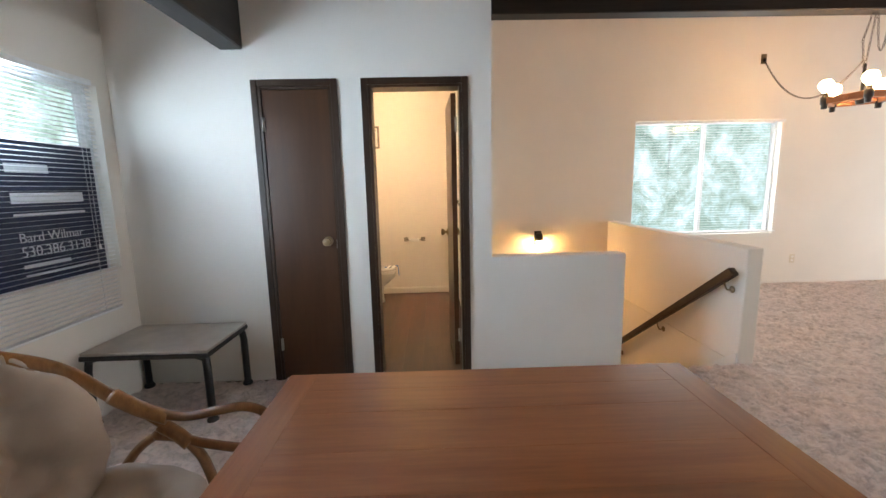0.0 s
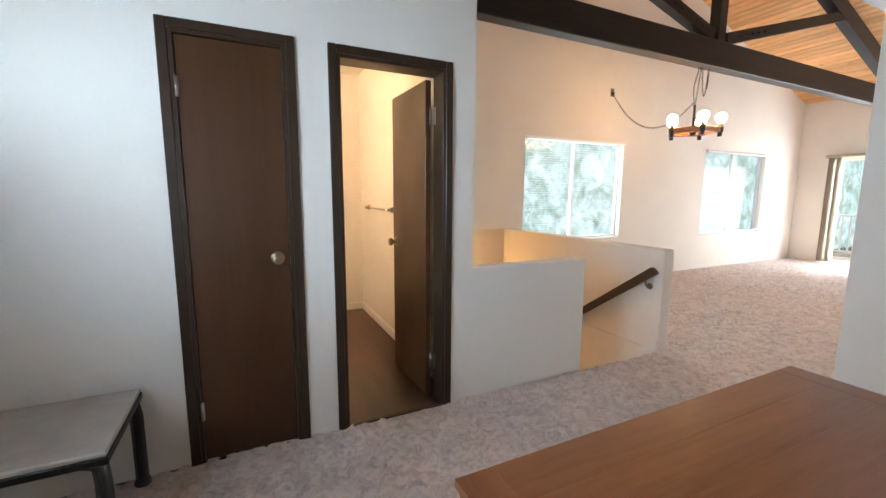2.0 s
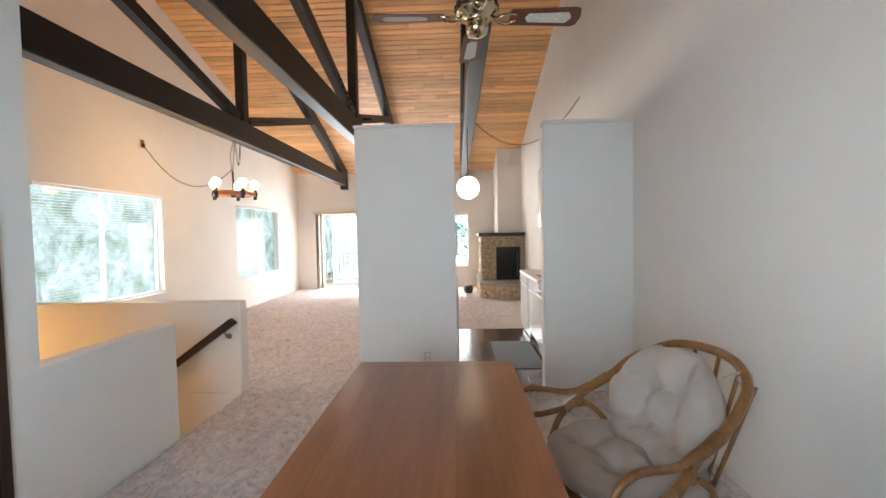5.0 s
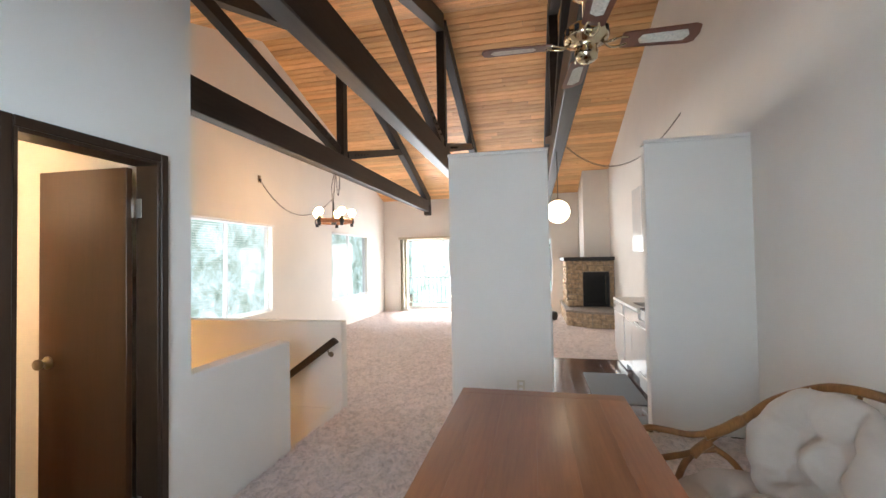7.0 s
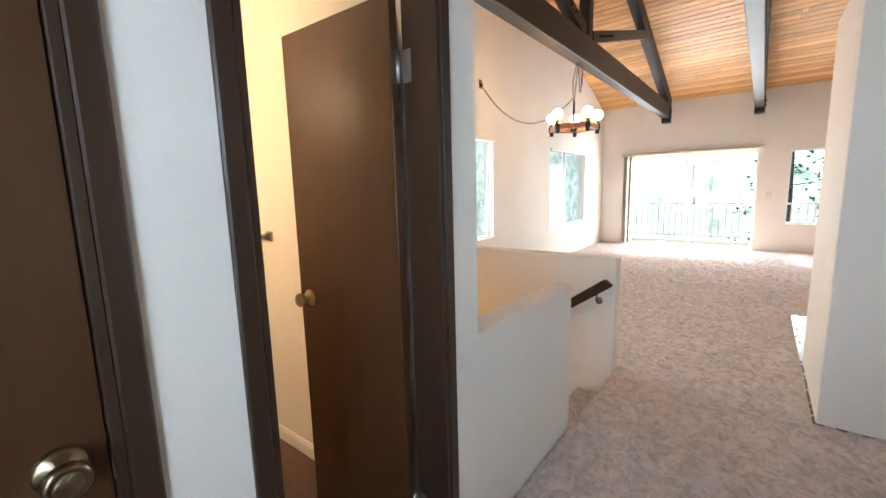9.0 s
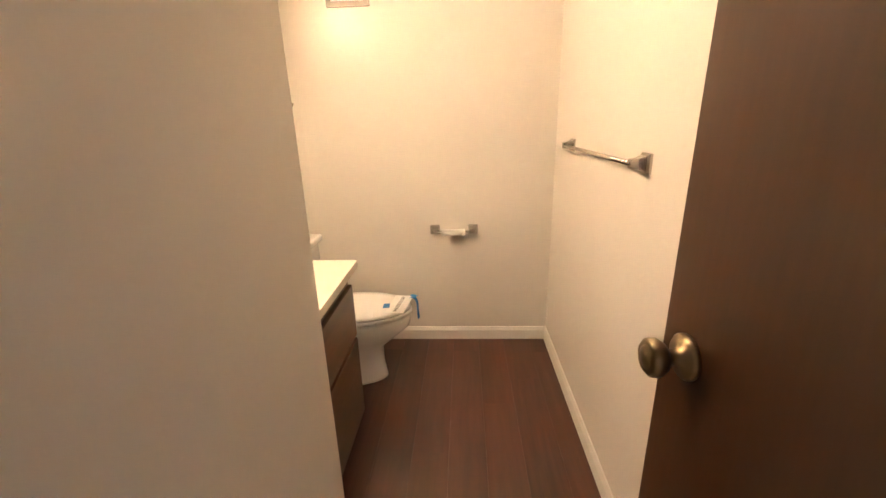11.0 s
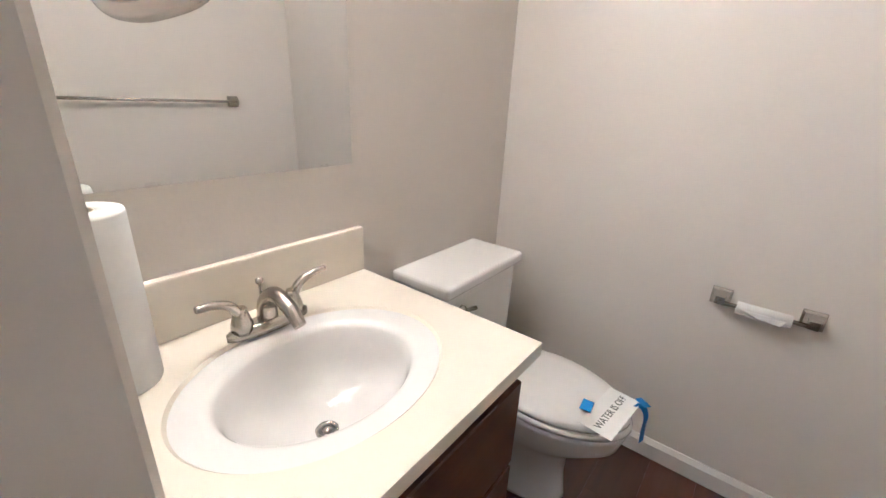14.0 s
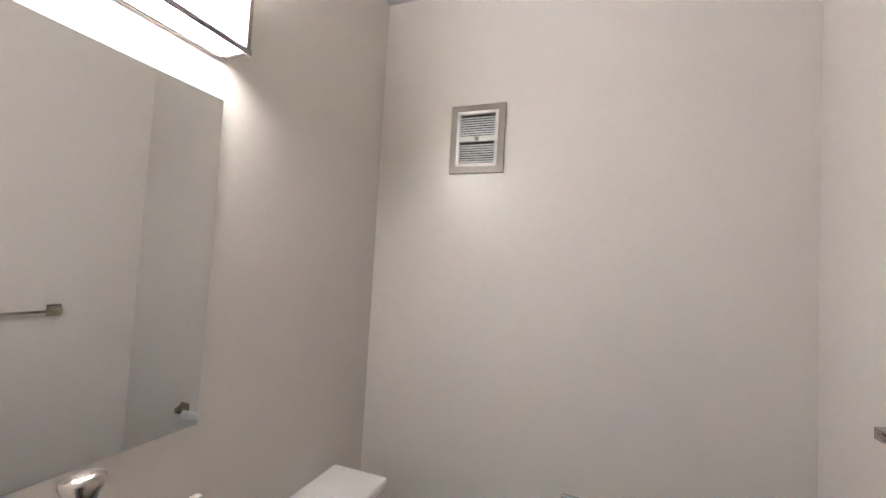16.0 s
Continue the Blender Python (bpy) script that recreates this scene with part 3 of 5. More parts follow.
# ---- things of the dining corner ----
def chair(label, m):
    c = thing("rattan_chair", label, "chair", (0, 0, 0), "rattan chairs round the table")
    side = [(0.345, -0.06, 0.655), (0.335, -0.17, 0.71), (0.315, -0.27, 0.785), (0.265, -0.365, 0.845), (0.16, -0.43, 0.90)]
    hoop = [(-x, y, z) for x, y, z in side] + [(0, -0.455, 0.915)] + side[::-1]
    part("back_hoop", tubed(curve_pts(hoop, 7), 0.021, 12), M_RATTAN, c)
    ring = [(0.33 * math.cos(a), 0.33 * math.sin(a), 0.38) for a in [k * math.pi / 12 for k in range(24)]]
    part("seat_ring", tubed(ring, 0.017, 8, closed=True), M_RATTAN, c)
    base = [(0.28 * math.cos(a), 0.28 * math.sin(a), 0.02) for a in [k * math.pi / 12 for k in range(24)]]
    part("base_ring", tubed(base, 0.018, 8, closed=True), M_RATTAN, c)
    for s in (-1, 1):
        # the arm runs forward, curls over and comes back below itself
        part("arm_loop", tubed(curve_pts([(s * 0.342, -0.10, 0.68), (s * 0.350, -0.02, 0.645), (s * 0.365, 0.09, 0.630), (s * 0.385, 0.20, 0.648), (s * 0.40, 0.28, 0.657), (s * 0.408, 0.345, 0.635), (s * 0.408, 0.372, 0.585), (s * 0.402, 0.345, 0.535), (s * 0.39, 0.26, 0.515), (s * 0.375, 0.14, 0.53), (s * 0.36, 0.04, 0.555), (s * 0.352, -0.02, 0.56)], 6), 0.0155, 12), M_RATTAN, c)
        part("arm_brace", tubed(curve_pts([(s * 0.347, -0.05, 0.645), (s * 0.362, 0.04, 0.575), (s * 0.365, 0.13, 0.49), (s * 0.335, 0.20, 0.385)], 6), 0.0165, 10), M_RATTAN, c)
        part("arm_brace", tubed(curve_pts([(s * 0.352, -0.01, 0.57), (s * 0.345, -0.10, 0.50), (s * 0.30, -0.17, 0.385)], 6), 0.015, 10), M_RATTAN, c)
        part("binding", tubed(curve_pts([(s * 0.338, -0.15, 0.70), (s * 0.345, -0.07, 0.660), (s * 0.350, -0.01, 0.640), (s * 0.356, 0.03, 0.625)], 5), 0.0265, 12, r_end=0.022), M_RATTAN, c, "rattan strip binding round the joint")
        part("binding", tubed(curve_pts([(s * 0.354, 0.0, 0.60), (s * 0.362, 0.05, 0.565), (s * 0.365, 0.09, 0.53)], 4), 0.023, 12), M_RATTAN, c, "rattan strip binding round the joint")
    for k in range(6):
        a = (-90 + (k - 2.5) * 20) * math.pi / 180
        x = 0.33 * math.cos(a)
        part("spindle", tubed([(x * 0.9, 0.33 * math.sin(a), 0.38), (x * 1.12, -0.452 + 1.05 * x * x, 0.912 - 1.1 * x * x)], 0.009, 8), M_RATTAN, c)
    for k in range(4):
        a = (45 + 90 * k) * math.pi / 180
        part("leg", tubed(curve_pts([(0.32 * math.cos(a), 0.32 * math.sin(a), 0.38), (0.22 * math.cos(a), 0.22 * math.sin(a), 0.2), (0.28 * math.cos(a), 0.28 * math.sin(a), 0.02)], 5), 0.016), M_RATTAN, c)
    # tufted cushions: buttons pulled deep, with creases running between them
    def crease(px, py, p, q):
        d = Vector((q[0] - p[0], q[1] - p[1]))
        u = max(0.0, min(1.0, ((px - p[0]) * d.x + (py - p[1]) * d.y) / max(d.length_squared, 1e-9)))
        return math.hypot(px - p[0] - u * d.x, py - p[1] - u * d.y)
    def cushion(rx, ry, thick, tufts, folds, seed):
        bm = bmesh.new()
        bmesh.ops.create_uvsphere(bm, u_segments=88, v_segments=56, radius=1)
        for v in bm.verts:
            x, y, z = v.co
            r = math.hypot(x, y)
            h = (abs(z) ** 0.62) * (1 if z > 0 else -1)
            ang = math.atan2(y, x)
            px, py = x * rx, y * ry
            wx, wy = px + 0.010 * noise.noise((px * 9, py * 9, seed)), py + 0.010 * noise.noise((px * 9, py * 9, seed + 5))
            dip = 0
            for tx, ty in tufts:
                d = math.hypot(wx - tx, wy - ty)
                dip += 0.62 * math.exp(-(d / 0.030) ** 2) + 0.36 * math.exp(-(d / 0.075) ** 2)
                dip += 0.09 * math.exp(-(d / 0.09) ** 2) * math.cos(6 * math.atan2(wy - ty, wx - tx) + seed)
            for p, q, k in folds:
                d = crease(wx, wy, p, q)
                dip += k * (0.34 * math.exp(-(d / 0.016) ** 2) + 0.34 * math.exp(-(d / 0.055) ** 2))
            pin = 1 + 0.022 * math.sin(7 * ang + seed) + 0.012 * math.sin(13 * ang)
            w = 0.006 * noise.noise((px * 8 + seed, py * 8, 3))
            v.co = Vector((px * pin, py * pin, thick * h * max(0.10, 1 - dip) + (w if r < 0.93 else 0)))
        for f in bm.faces:
            f.smooth = True
        return bm
    buttons = [(-0.085, 0.085), (0.085, 0.085), (-0.09, -0.09), (0.09, -0.09)]
    folds = [(buttons[0], buttons[2], 1.1), (buttons[1], buttons[3], 1.1), (buttons[0], buttons[1], 0.5), (buttons[0], (-0.12, 0.27), 0.9), (buttons[1], (0.05, 0.27), 0.35), (buttons[1], (0.27, 0.09), 0.3), (buttons[2], (-0.26, -0.14), 0.5), (buttons[3], (0.26, -0.15), 0.5), (buttons[2], buttons[3], 0.9)]
    b = cushion(0.285, 0.29, 0.125, buttons, folds, 1.0)
    bmesh.ops.transform(b, matrix=pose(0, -0.215, 0.655, 110, 0, 0), verts=b.verts)
    # the pillow curls round the hoop
    for v in b.verts:
        v.co.y += 0.6 * v.co.x * v.co.x
    bc = part("back_cushion", b, M_CUSHION, c, "beige tufted cotton back cushion")
    for s in (-1, 1):
        part("tie", tubed(curve_pts([(s * 0.19, -0.33, 0.85), (s * 0.22, -0.385, 0.88), (s * 0.235, -0.42, 0.875), (s * 0.25, -0.395, 0.845), (s * 0.23, -0.36, 0.865), (s * 0.27, -0.35, 0.82)], 5), 0.006, 6), M_CUSHION, bc)
    seat_buttons = [(-0.12, 0.11), (0.12, 0.11), (-0.12, -0.11), (0.12, -0.11)]
    b = cushion(0.335, 0.33, 0.075, seat_buttons, [(seat_buttons[i], seat_buttons[j], 0.7) for i, j in ((0, 1), (1, 3), (3, 2), (2, 0))], 2.0)
    bmesh.ops.transform(b, matrix=pose(0, 0.02, 0.45), verts=b.verts)
    part("seat_cushion", b, M_CUSHION, c, "beige tufted cotton seat cushion")
    c.matrix_basis = m
    return c


chair("rattan armchair with tufted beige cushion against wall", pose(0.22, -0.03, 0.004, 0, 0, 16))
chair("rattan armchair with tufted beige cushion by table end", pose(-1.09, 0.91, 0.004, 0, 0, -100))

ct = thing("side_table", "low black framed table with grey laminate top", "table", (-1.82, 2.55, 0))
part("tabletop", boxed(-2.185, 2.27, 0.434, -1.45, 2.775, 0.453, bevel=0.004), M_TOP, ct)
part("top_rim", boxed(-2.19, 2.265, 0.405, -1.445, 2.78, 0.434, bevel=0.004), M_BLACK, ct)
for x, sx in ((-2.165, 1), (-1.47, -1)):
    for y, sy in ((2.29, 1), (2.755, -1)):
        lg = tubed([(x, y, 0.0), (x, y, 0.012), (x, y, 0.05), (x, y, 0.33), (x + sx * 0.006, y + sy * 0.006, 0.39), (x + sx * 0.02, y + sy * 0.02, 0.42)], 0.026, 4)
        lathe(lg, [(0.034, 0.0), (0.034, 0.012), (0.024, 0.03)], pose(x, y, 0), 12)
        part("leg", lg, M_BLACK, ct)
        part("corner_bracket", tubed(curve_pts([(x, y, 0.35), (x + sx * 0.018, y, 0.39), (x + sx * 0.07, y, 0.411)], 4), 0.012, 6), M_BLACK, ct)


# blinds
def blind(name, axis, wall, inward, a0, a1, z0, z1, tilt, label, pitch=0.0255, stack=0.0):
    at = ((a0 + a1) / 2, wall + inward * 0.03, z0) if axis == "y" else (wall + inward * 0.03, (a0 + a1) / 2, z0)
    t = thing(name, label, "blind", at, "window blinds")
    def b(bm, u0, v0, w0, u1, v1, w1, bev=0.002):
        p0, p1 = sorted((wall + inward * v0, wall + inward * v1))
        return box(bm, u0, p0, w0, u1, p1, w1, bev) if axis == "y" else box(bm, p0, u0, w0, p1, u1, w1, bev)
    part("headrail", b(bmesh.new(), a0, 0.012, z1 - 0.03, a1, 0.045, z1), M_SLAT, t)
    part("bottom_rail", b(bmesh.new(), a0, 0.018, z0, a1, 0.042, z0 + 0.014), M_SLAT, t)
    bm = bmesh.new()
    ct_, st_ = math.cos(radians(tilt)), math.sin(radians(tilt))
    row = []
    for end in ((a0 - a1) / 2, (a1 - a0) / 2):
        line = []
        for v, h in ((-0.0125, 0), (-0.004, 0.0022), (0.004, 0.0022), (0.0125, 0)):
            vv, hh = v * ct_ - h * st_, v * st_ + h * ct_
            line.append(bm.verts.new((end, vv * inward, hh) if axis == "y" else (vv * inward, end, hh)))
        row.append(line)
    for i in range(3):
        bm.faces.new((row[0][i], row[0][i + 1], row[1][i + 1], row[1][i]))
    bmesh.ops.solidify(bm, geom=bm.faces[:], thickness=0.0006)
    me = mesh_of("slat", bm, M_SLAT)
    z = z0 + 0.02
    while z < z1 - 0.035:
        piece("slat", me, ((a0 + a1) / 2, wall + inward * 0.03, z) if axis == "y" else (wall + inward * 0.03, (a0 + a1) / 2, z), t)
        z += pitch * (0.25 if z - z0 < stack else 1)
    for u in (a0 + 0.12, a1 - 0.12):
        part("ladder_cord", b(bmesh.new(), u - 0.001, 0.029, z0, u + 0.001, 0.031, z1 - 0.02, 0), M_SLAT, t)
    return t


bl = blind("window_blind", "x", XL, 1, 0.73, 2.612, 0.63, 2.05, 4, "white aluminium blind with open slats before sign", 0.0255, 0.0)
part("pull_cord", tubed([(XL + 0.052, 2.50, 2.02), (XL + 0.052, 2.49, 1.07)], 0.0015, 5), M_SLAT, bl)
part("cord_tassel", lathed([(0.003, 0.03), (0.008, 0.005), (0.008, 0)], pose(XL + 0.052, 2.49, 1.04), 8), M_SLAT, bl)
blind("window_blind", "y", YN, -1, WIN_STAIR[0] - 0.01, WIN_STAIR[1] + 0.01, 0.70, 2.11, 3, "white aluminium blind with open slats above stairs", 0.032)
blind("window_blind", "y", YN, -1, WIN_FAR[0] - 0.01, WIN_FAR[1] + 0.01, 0.66, 2.11, 3, "white aluminium blind with open slats on far window", 0.045)

# realtor's yard sign behind the window
sg = thing("yard_sign", "navy sign with white lettering behind blind", "sign", (XL - 0.06, 2.2, 0.9))
part("panel", boxed(XL - 0.064, 1.62, 0.886, XL - 0.058, 2.66, 1.655, bevel=0.002), M_NAVY, sg)


def sign_text(txt, size, y, z, name="lettering"):
    return writing(name, txt, size, Matrix.Translation((XL - 0.0565, y, z)) @ Euler((math.pi / 2, 0, math.pi / 2)).to_matrix().to_4x4(), M_LETTER, sg)


sign_text("Bard Wilmar", 0.074, 2.125, 1.122)
sign_text("530.386.3138", 0.079, 2.125, 1.045)
# the company's mark as plain bars
for y0, y1, z0, z1 in ((2.115, 2.35, 1.488, 1.535), (2.12, 2.55, 1.327, 1.383), (2.12, 2.55, 1.262, 1.274), (2.128, 2.405, 0.984, 1.004), (2.13, 2.60, 0.940, 0.951)):
    part("mark", boxed(XL - 0.0575, y0, z0, XL - 0.0565, y1, z1), M_LETTER, sg)

# ---- stairs ----
st = thing("staircase", "beige carpeted stairs going down", "stairs", (1.7, 2.9, -2.72))
for k in range(9):
    y = 2.81 + k * 0.245
    part("tread", boxed(1.262, y, -2.72, 2.138, min(y + 0.25, YN), -0.18 * (k + 1), bevel=0.015, seg=2), M_CARPET, st)
hr = thing("handrail", "dark stained wooden handrail on brackets", "handrail", (2.08, 2.80, 0.75))
p0, p1 = Vector((2.075, 2.80, 0.735)), Vector((2.075, 4.75, -0.68))
hb = bmesh.new()
prism(hb, [(2.80, 0.69), (2.86, 0.735), (4.75, -0.63), (4.75, -0.69)], "x", 2.05, 2.10)
bmesh.ops.bevel(hb, geom=hb.edges[:], offset=0.008, segments=2, affect="EDGES")
part("rail", hb, M_FRAME, hr)
for u in (0.06, 0.5, 0.92):
    q = p0.lerp(p1, u)
    bk = tubed(curve_pts([(2.138, q.y, q.z - 0.10), (2.10, q.y, q.z - 0.10), (2.078, q.y, q.z - 0.06), (2.075, q.y, q.z - 0.035)], 5), 0.007)
    lathe(bk, [(0.028, 0), (0.028, 0.005), (0.01, 0.012)], pose(2.14, q.y, q.z - 0.10, 0, -90), 12)
    part("bracket", bk, M_BRASS, hr, "aged brass bracket")
structure("stair_skirt", prism(bmesh.new(), [(2.81, -0.18), (2.81, 0.09), (4.9, -1.45), (4.9, -1.72)], "x", 2.128, 2.14), M_TRIM, "white skirting along the stairs", "trim")
sc = thing("wall_lamp", "small black stair lamp with glowing bulb", "lamp", (1.23, YN, 0.72))
part("back_plate", boxed(1.185, YN - 0.02, 0.60, 1.275, YN, 0.78, bevel=0.006), M_BLACK, sc)
hood = lathed([(0.03, 0.10), (0.05, 0.06), (0.052, 0.0), (0.048, 0.0), (0.046, 0.055), (0.0, 0.09)], pose(1.23, YN - 0.08, 0.66), 16)
part("hood", hood, M_BLACK, sc)
part("bulb", lathed([(0.002, -0.045), (0.024, -0.03), (0.03, 0.0), (0.02, 0.03), (0.01, 0.05)], pose(1.23, YN - 0.08, 0.655), 14), M_SCONCE, sc, "glowing warm bulb")


# ---- chandelier on truss, with swagged chain ----
def chain(bm, pts, link=0.028, r=0.0028):
    pts = [Vector(p) for p in pts]
    for i, (a, b) in enumerate(zip(pts, pts[1:])):
        n = max(1, round((b - a).length / (link * 0.8)))
        for k in range(n):
            p, q = a.lerp(b, k / n), a.lerp(b, (k + 1.15) / n)
            d = (q - p)
            side = d.cross(Vector((0.3, 0.8, 0.5) if (i + k) % 2 else (0.9, -0.3, 0.3))).normalized() * link * 0.27
            tube(bm, [p, p + d * 0.25 + side, p + d * 0.75 + side, q, p + d * 0.75 - side, p + d * 0.25 - side], r, 4, closed=True)
    return bm


def sag(a, b, drop, n=14):
    a, b = Vector(a), Vector(b)
    return [a.lerp(b, k / n) - Vector((0, 0, drop * 4 * (k / n) * (1 - k / n))) for k in range(n + 1)]


CX, CY, CZ = 3.85, 3.78, 2.085
ch = thing("chandelier", "wooden wheel chandelier with five lit globe bulbs", "chandelier", (CX, CY, CZ))
ring = bmesh.new()
for k in range(5):
    a0, a1 = 2 * math.pi * k / 5 + 0.3, 2 * math.pi * (k + 1) / 5 + 0.3
    p, q = Vector((0.27 * math.cos(a0), 0.27 * math.sin(a0), 0)), Vector((0.27 * math.cos(a1), 0.27 * math.sin(a1), 0))
    b = boxed(-(q - p).length / 2, -0.022, -0.03, (q - p).length / 2, 0.022, 0.03, bevel=0.005)
    ang = math.atan2((q - p).y, (q - p).x)
    bmesh.ops.transform(b, matrix=Matrix.Translation(Vector((CX, CY, CZ)) + (p + q) / 2) @ Matrix.Rotation(ang, 4, "Z"), verts=b.verts)
    part("wheel_segment", b, M_CORK, ch, "orange stained wood wheel segment")
    c0 = Vector((CX, CY, CZ)) + p
    cup = part("candle_cup", lathed([(0.02, -0.075), (0.024, -0.07), (0.024, -0.035), (0.034, -0.03), (0.034, 0.035), (0.02, 0.04), (0.024, 0.065), (0.024, 0.07)], pose(*c0), 12), M_BLACK, ch)
    part("bulb", lathed([(0.018, 0.07), (0.03, 0.085), (0.05, 0.11), (0.058, 0.135), (0.05, 0.165), (0.03, 0.185), (0.003, 0.192)], pose(*c0), 18), M_BULB, ch, "lit clear globe bulb")
for k in range(2):
    b = boxed(-0.25, -0.015, -0.015, 0.25, 0.015, 0.015, bevel=0.003)
    bmesh.ops.transform(b, matrix=pose(CX, CY, CZ + 0.001 * k, 0, 0, 20 + 90 * k), verts=b.verts)
    part("spoke", b, M_CORK, ch)
part("hub", lathed([(0.03, -0.05), (0.04, -0.02), (0.04, 0.03), (0.015, 0.06), (0.012, 0.3)], pose(CX, CY, CZ), 12), M_BLACK, ch)
hook = Vector((CX, CY - 0.04, 2.81))
bm = chain(bmesh.new(), [(CX, CY, CZ + 0.28), hook])
chain(bm, [(CX, CY, CZ + 0.2), (CX - 0.05, CY, CZ + 0.5), (CX - 0.03, CY - 0.04, 2.805)])
chain(bm, sag((CX + 0.02, CY - 0.04, 2.805), (CX + 0.14, CY - 0.04, 2.805), 0.32, 10))
chain(bm, [(CX + 0.14, CY - 0.04, 2.805), (CX + 0.13, CY - 0.04, 2.58)])
part("chain", bm, M_CHAIN, ch, "dark steel chain")
bm = chain(bmesh.new(), sag((3.99, YN - 0.03, 2.80), (CX - 0.02, CY, CZ + 0.33), 0.38, 22))
part("swag_chain", bm, M_CHAIN, ch, "dark chain swagged from wall box")
ob_ = thing("outlet_box", "aged brass outlet box high on wall", "outlet", (3.995, YN, 2.83))
part("plate", boxed(3.96, YN - 0.008, 2.775, 4.03, YN, 2.89, bevel=0.003), M_BRASS, ob_)
part("plug", boxed(3.98, YN - 0.035, 2.795, 4.01, YN - 0.008, 2.835, bevel=0.004), M_BLACK, ob_)


def outlet(x, y, z, face, label):
    """A wall outlet; face is the outward direction."""
    o = thing("wall_outlet", label, "outlet", (x, y, z), "outlets")
    m = look((x, y, z), (x - face[0], y - face[1], z))
    b = boxed(-0.035, -0.057, 0, 0.035, 0.057, 0.006, bevel=0.003)
    bmesh.ops.transform(b, matrix=m, verts=b.verts)
    part("plate", b, M_IVORY, o)
    for s in (-0.025, 0.025):
        b = boxed(-0.017, s - 0.013, 0.006, 0.017, s + 0.013, 0.009, bevel=0.002)
        bmesh.ops.transform(b, matrix=m, verts=b.verts)
        part("socket", b, M_TRIM, o)


outlet(4.62, YN, 0.33, (0, -1), "ivory outlet low on cream wall")
outlet(8.2, YN, 0.34, (0, -1), "ivory outlet below the far window")
outlet(2.13, 1.02, 0.33, (-1, 0), "ivory outlet on white kitchen partition")
outlet(XR, 1.9, 1.15, (-1, 0), "ivory switch beside the patio door")

# ---- ceiling fan ----
FX, FY = 0.40, 0.61
fan = thing("ceiling_fan", "brass ceiling fan with mahogany and cane blades", "fan", (FX, FY, 2.81))
part("canopy", lathed([(0.075, 2.81), (0.075, 2.795), (0.06, 2.77), (0.03, 2.745), (0.014, 2.74), (0.014, 2.62)], pose(FX, FY, 0), 22), M_GOLD, fan)
mot = part("motor", lathed([(0.03, 2.63), (0.07, 2.62), (0.10, 2.60), (0.105, 2.56), (0.10, 2.545), (0.06, 2.53), (0.05, 2.51), (0.055, 2.49), (0.05, 2.46), (0.03, 2.445), (0.004, 2.44)], pose(FX, FY, 0), 24), M_GOLD, fan)
for k in range(12):
    a = k * math.pi / 6
    b = boxed(0.098, -0.010, 2.562, 0.1075, 0.010, 2.592, bevel=0.002)
    bmesh.ops.transform(b, matrix=pose(FX, FY, 0, 0, 0, math.degrees(a)), verts=b.verts)
    part("motor_vent", b, M_SOOT, mot)
for k in range(4):
    m = pose(FX, FY, 2.535, 0, 0, 90 * k + 3) @ pose(0, 0, 0, -12, 0, 0)
    arm = tubed(curve_pts([(0.08, 0, 0.0), (0.11, 0.02, -0.012), (0.15, 0.03, -0.006), (0.19, 0.02, 0)], 5), 0.006, 6)
    tube(arm, curve_pts([(0.08, 0, 0.0), (0.11, -0.02, -0.012), (0.15, -0.03, -0.006), (0.19, -0.02, 0)], 5), 0.006, 6)
    bmesh.ops.transform(arm, matrix=m, verts=arm.verts)
    bracket = part("blade_bracket", arm, M_GOLD, fan)
    bl_ = bmesh.new()
    out = [(0.16, -0.042), (0.17, -0.05), (0.47, -0.062), (0.495, -0.05), (0.505, 0), (0.495, 0.05), (0.47, 0.062), (0.17, 0.05), (0.16, 0.042)]
    lo, hi = [bl_.verts.new((x, y, -0.003)) for x, y in out], [bl_.verts.new((x, y, 0.003)) for x, y in out]
    bl_.faces.new(lo[::-1]), bl_.faces.new(hi)
    for i in range(9):
        bl_.faces.new((lo[i], lo[(i + 1) % 9], hi[(i + 1) % 9], hi[i]))
    bmesh.ops.transform(bl_, matrix=m, verts=bl_.verts)
    blade = part("blade", bl_, M_BLADE, fan)
    cane = bmesh.new()
    for z in (-0.0045, 0.0045):
        vs = [cane.verts.new((x, y, z + dz)) for dz in (-0.0008, 0.0008) for x, y in ((0.25, -0.028), (0.44, -0.035), (0.46, 0), (0.44, 0.035), (0.25, 0.028), (0.235, 0))]
        cane.faces.new(vs[:6][::-1]), cane.faces.new(vs[6:])
        for i in range(6):
            cane.faces.new((vs[i], vs[(i + 1) % 6], vs[6 + (i + 1) % 6], vs[6 + i]))
    bmesh.ops.transform(cane, matrix=m, verts=cane.verts)
    part("cane_inset", cane, M_CANE, blade, "pale woven cane inset")

# ---- kitchen ----
gl = thing("pendant_lamp", "white glass globe pendant lamp, lit", "lamp", (3.55, 0.575, 2.063))
part("globe", lathed([(0.02, -0.144), (0.055, -0.134), (0.103, -0.103), (0.134, -0.056), (0.145, 0), (0.134, 0.056), (0.103, 0.103), (0.055, 0.134), (0.035, 0.14)], pose(3.55, 0.575, 2.063), 28), M_GLOBE, gl)
part("cap", lathed([(0.04, 0.12), (0.04, 0.15), (0.012, 0.17)], pose(3.55, 0.575, 2.063), 14), M_BRASS, gl)
part("cord", tubed([(3.55, 0.575, 2.22), (3.55, 0.575, 2.81)], 0.005, 6), M_CHAIN, gl)
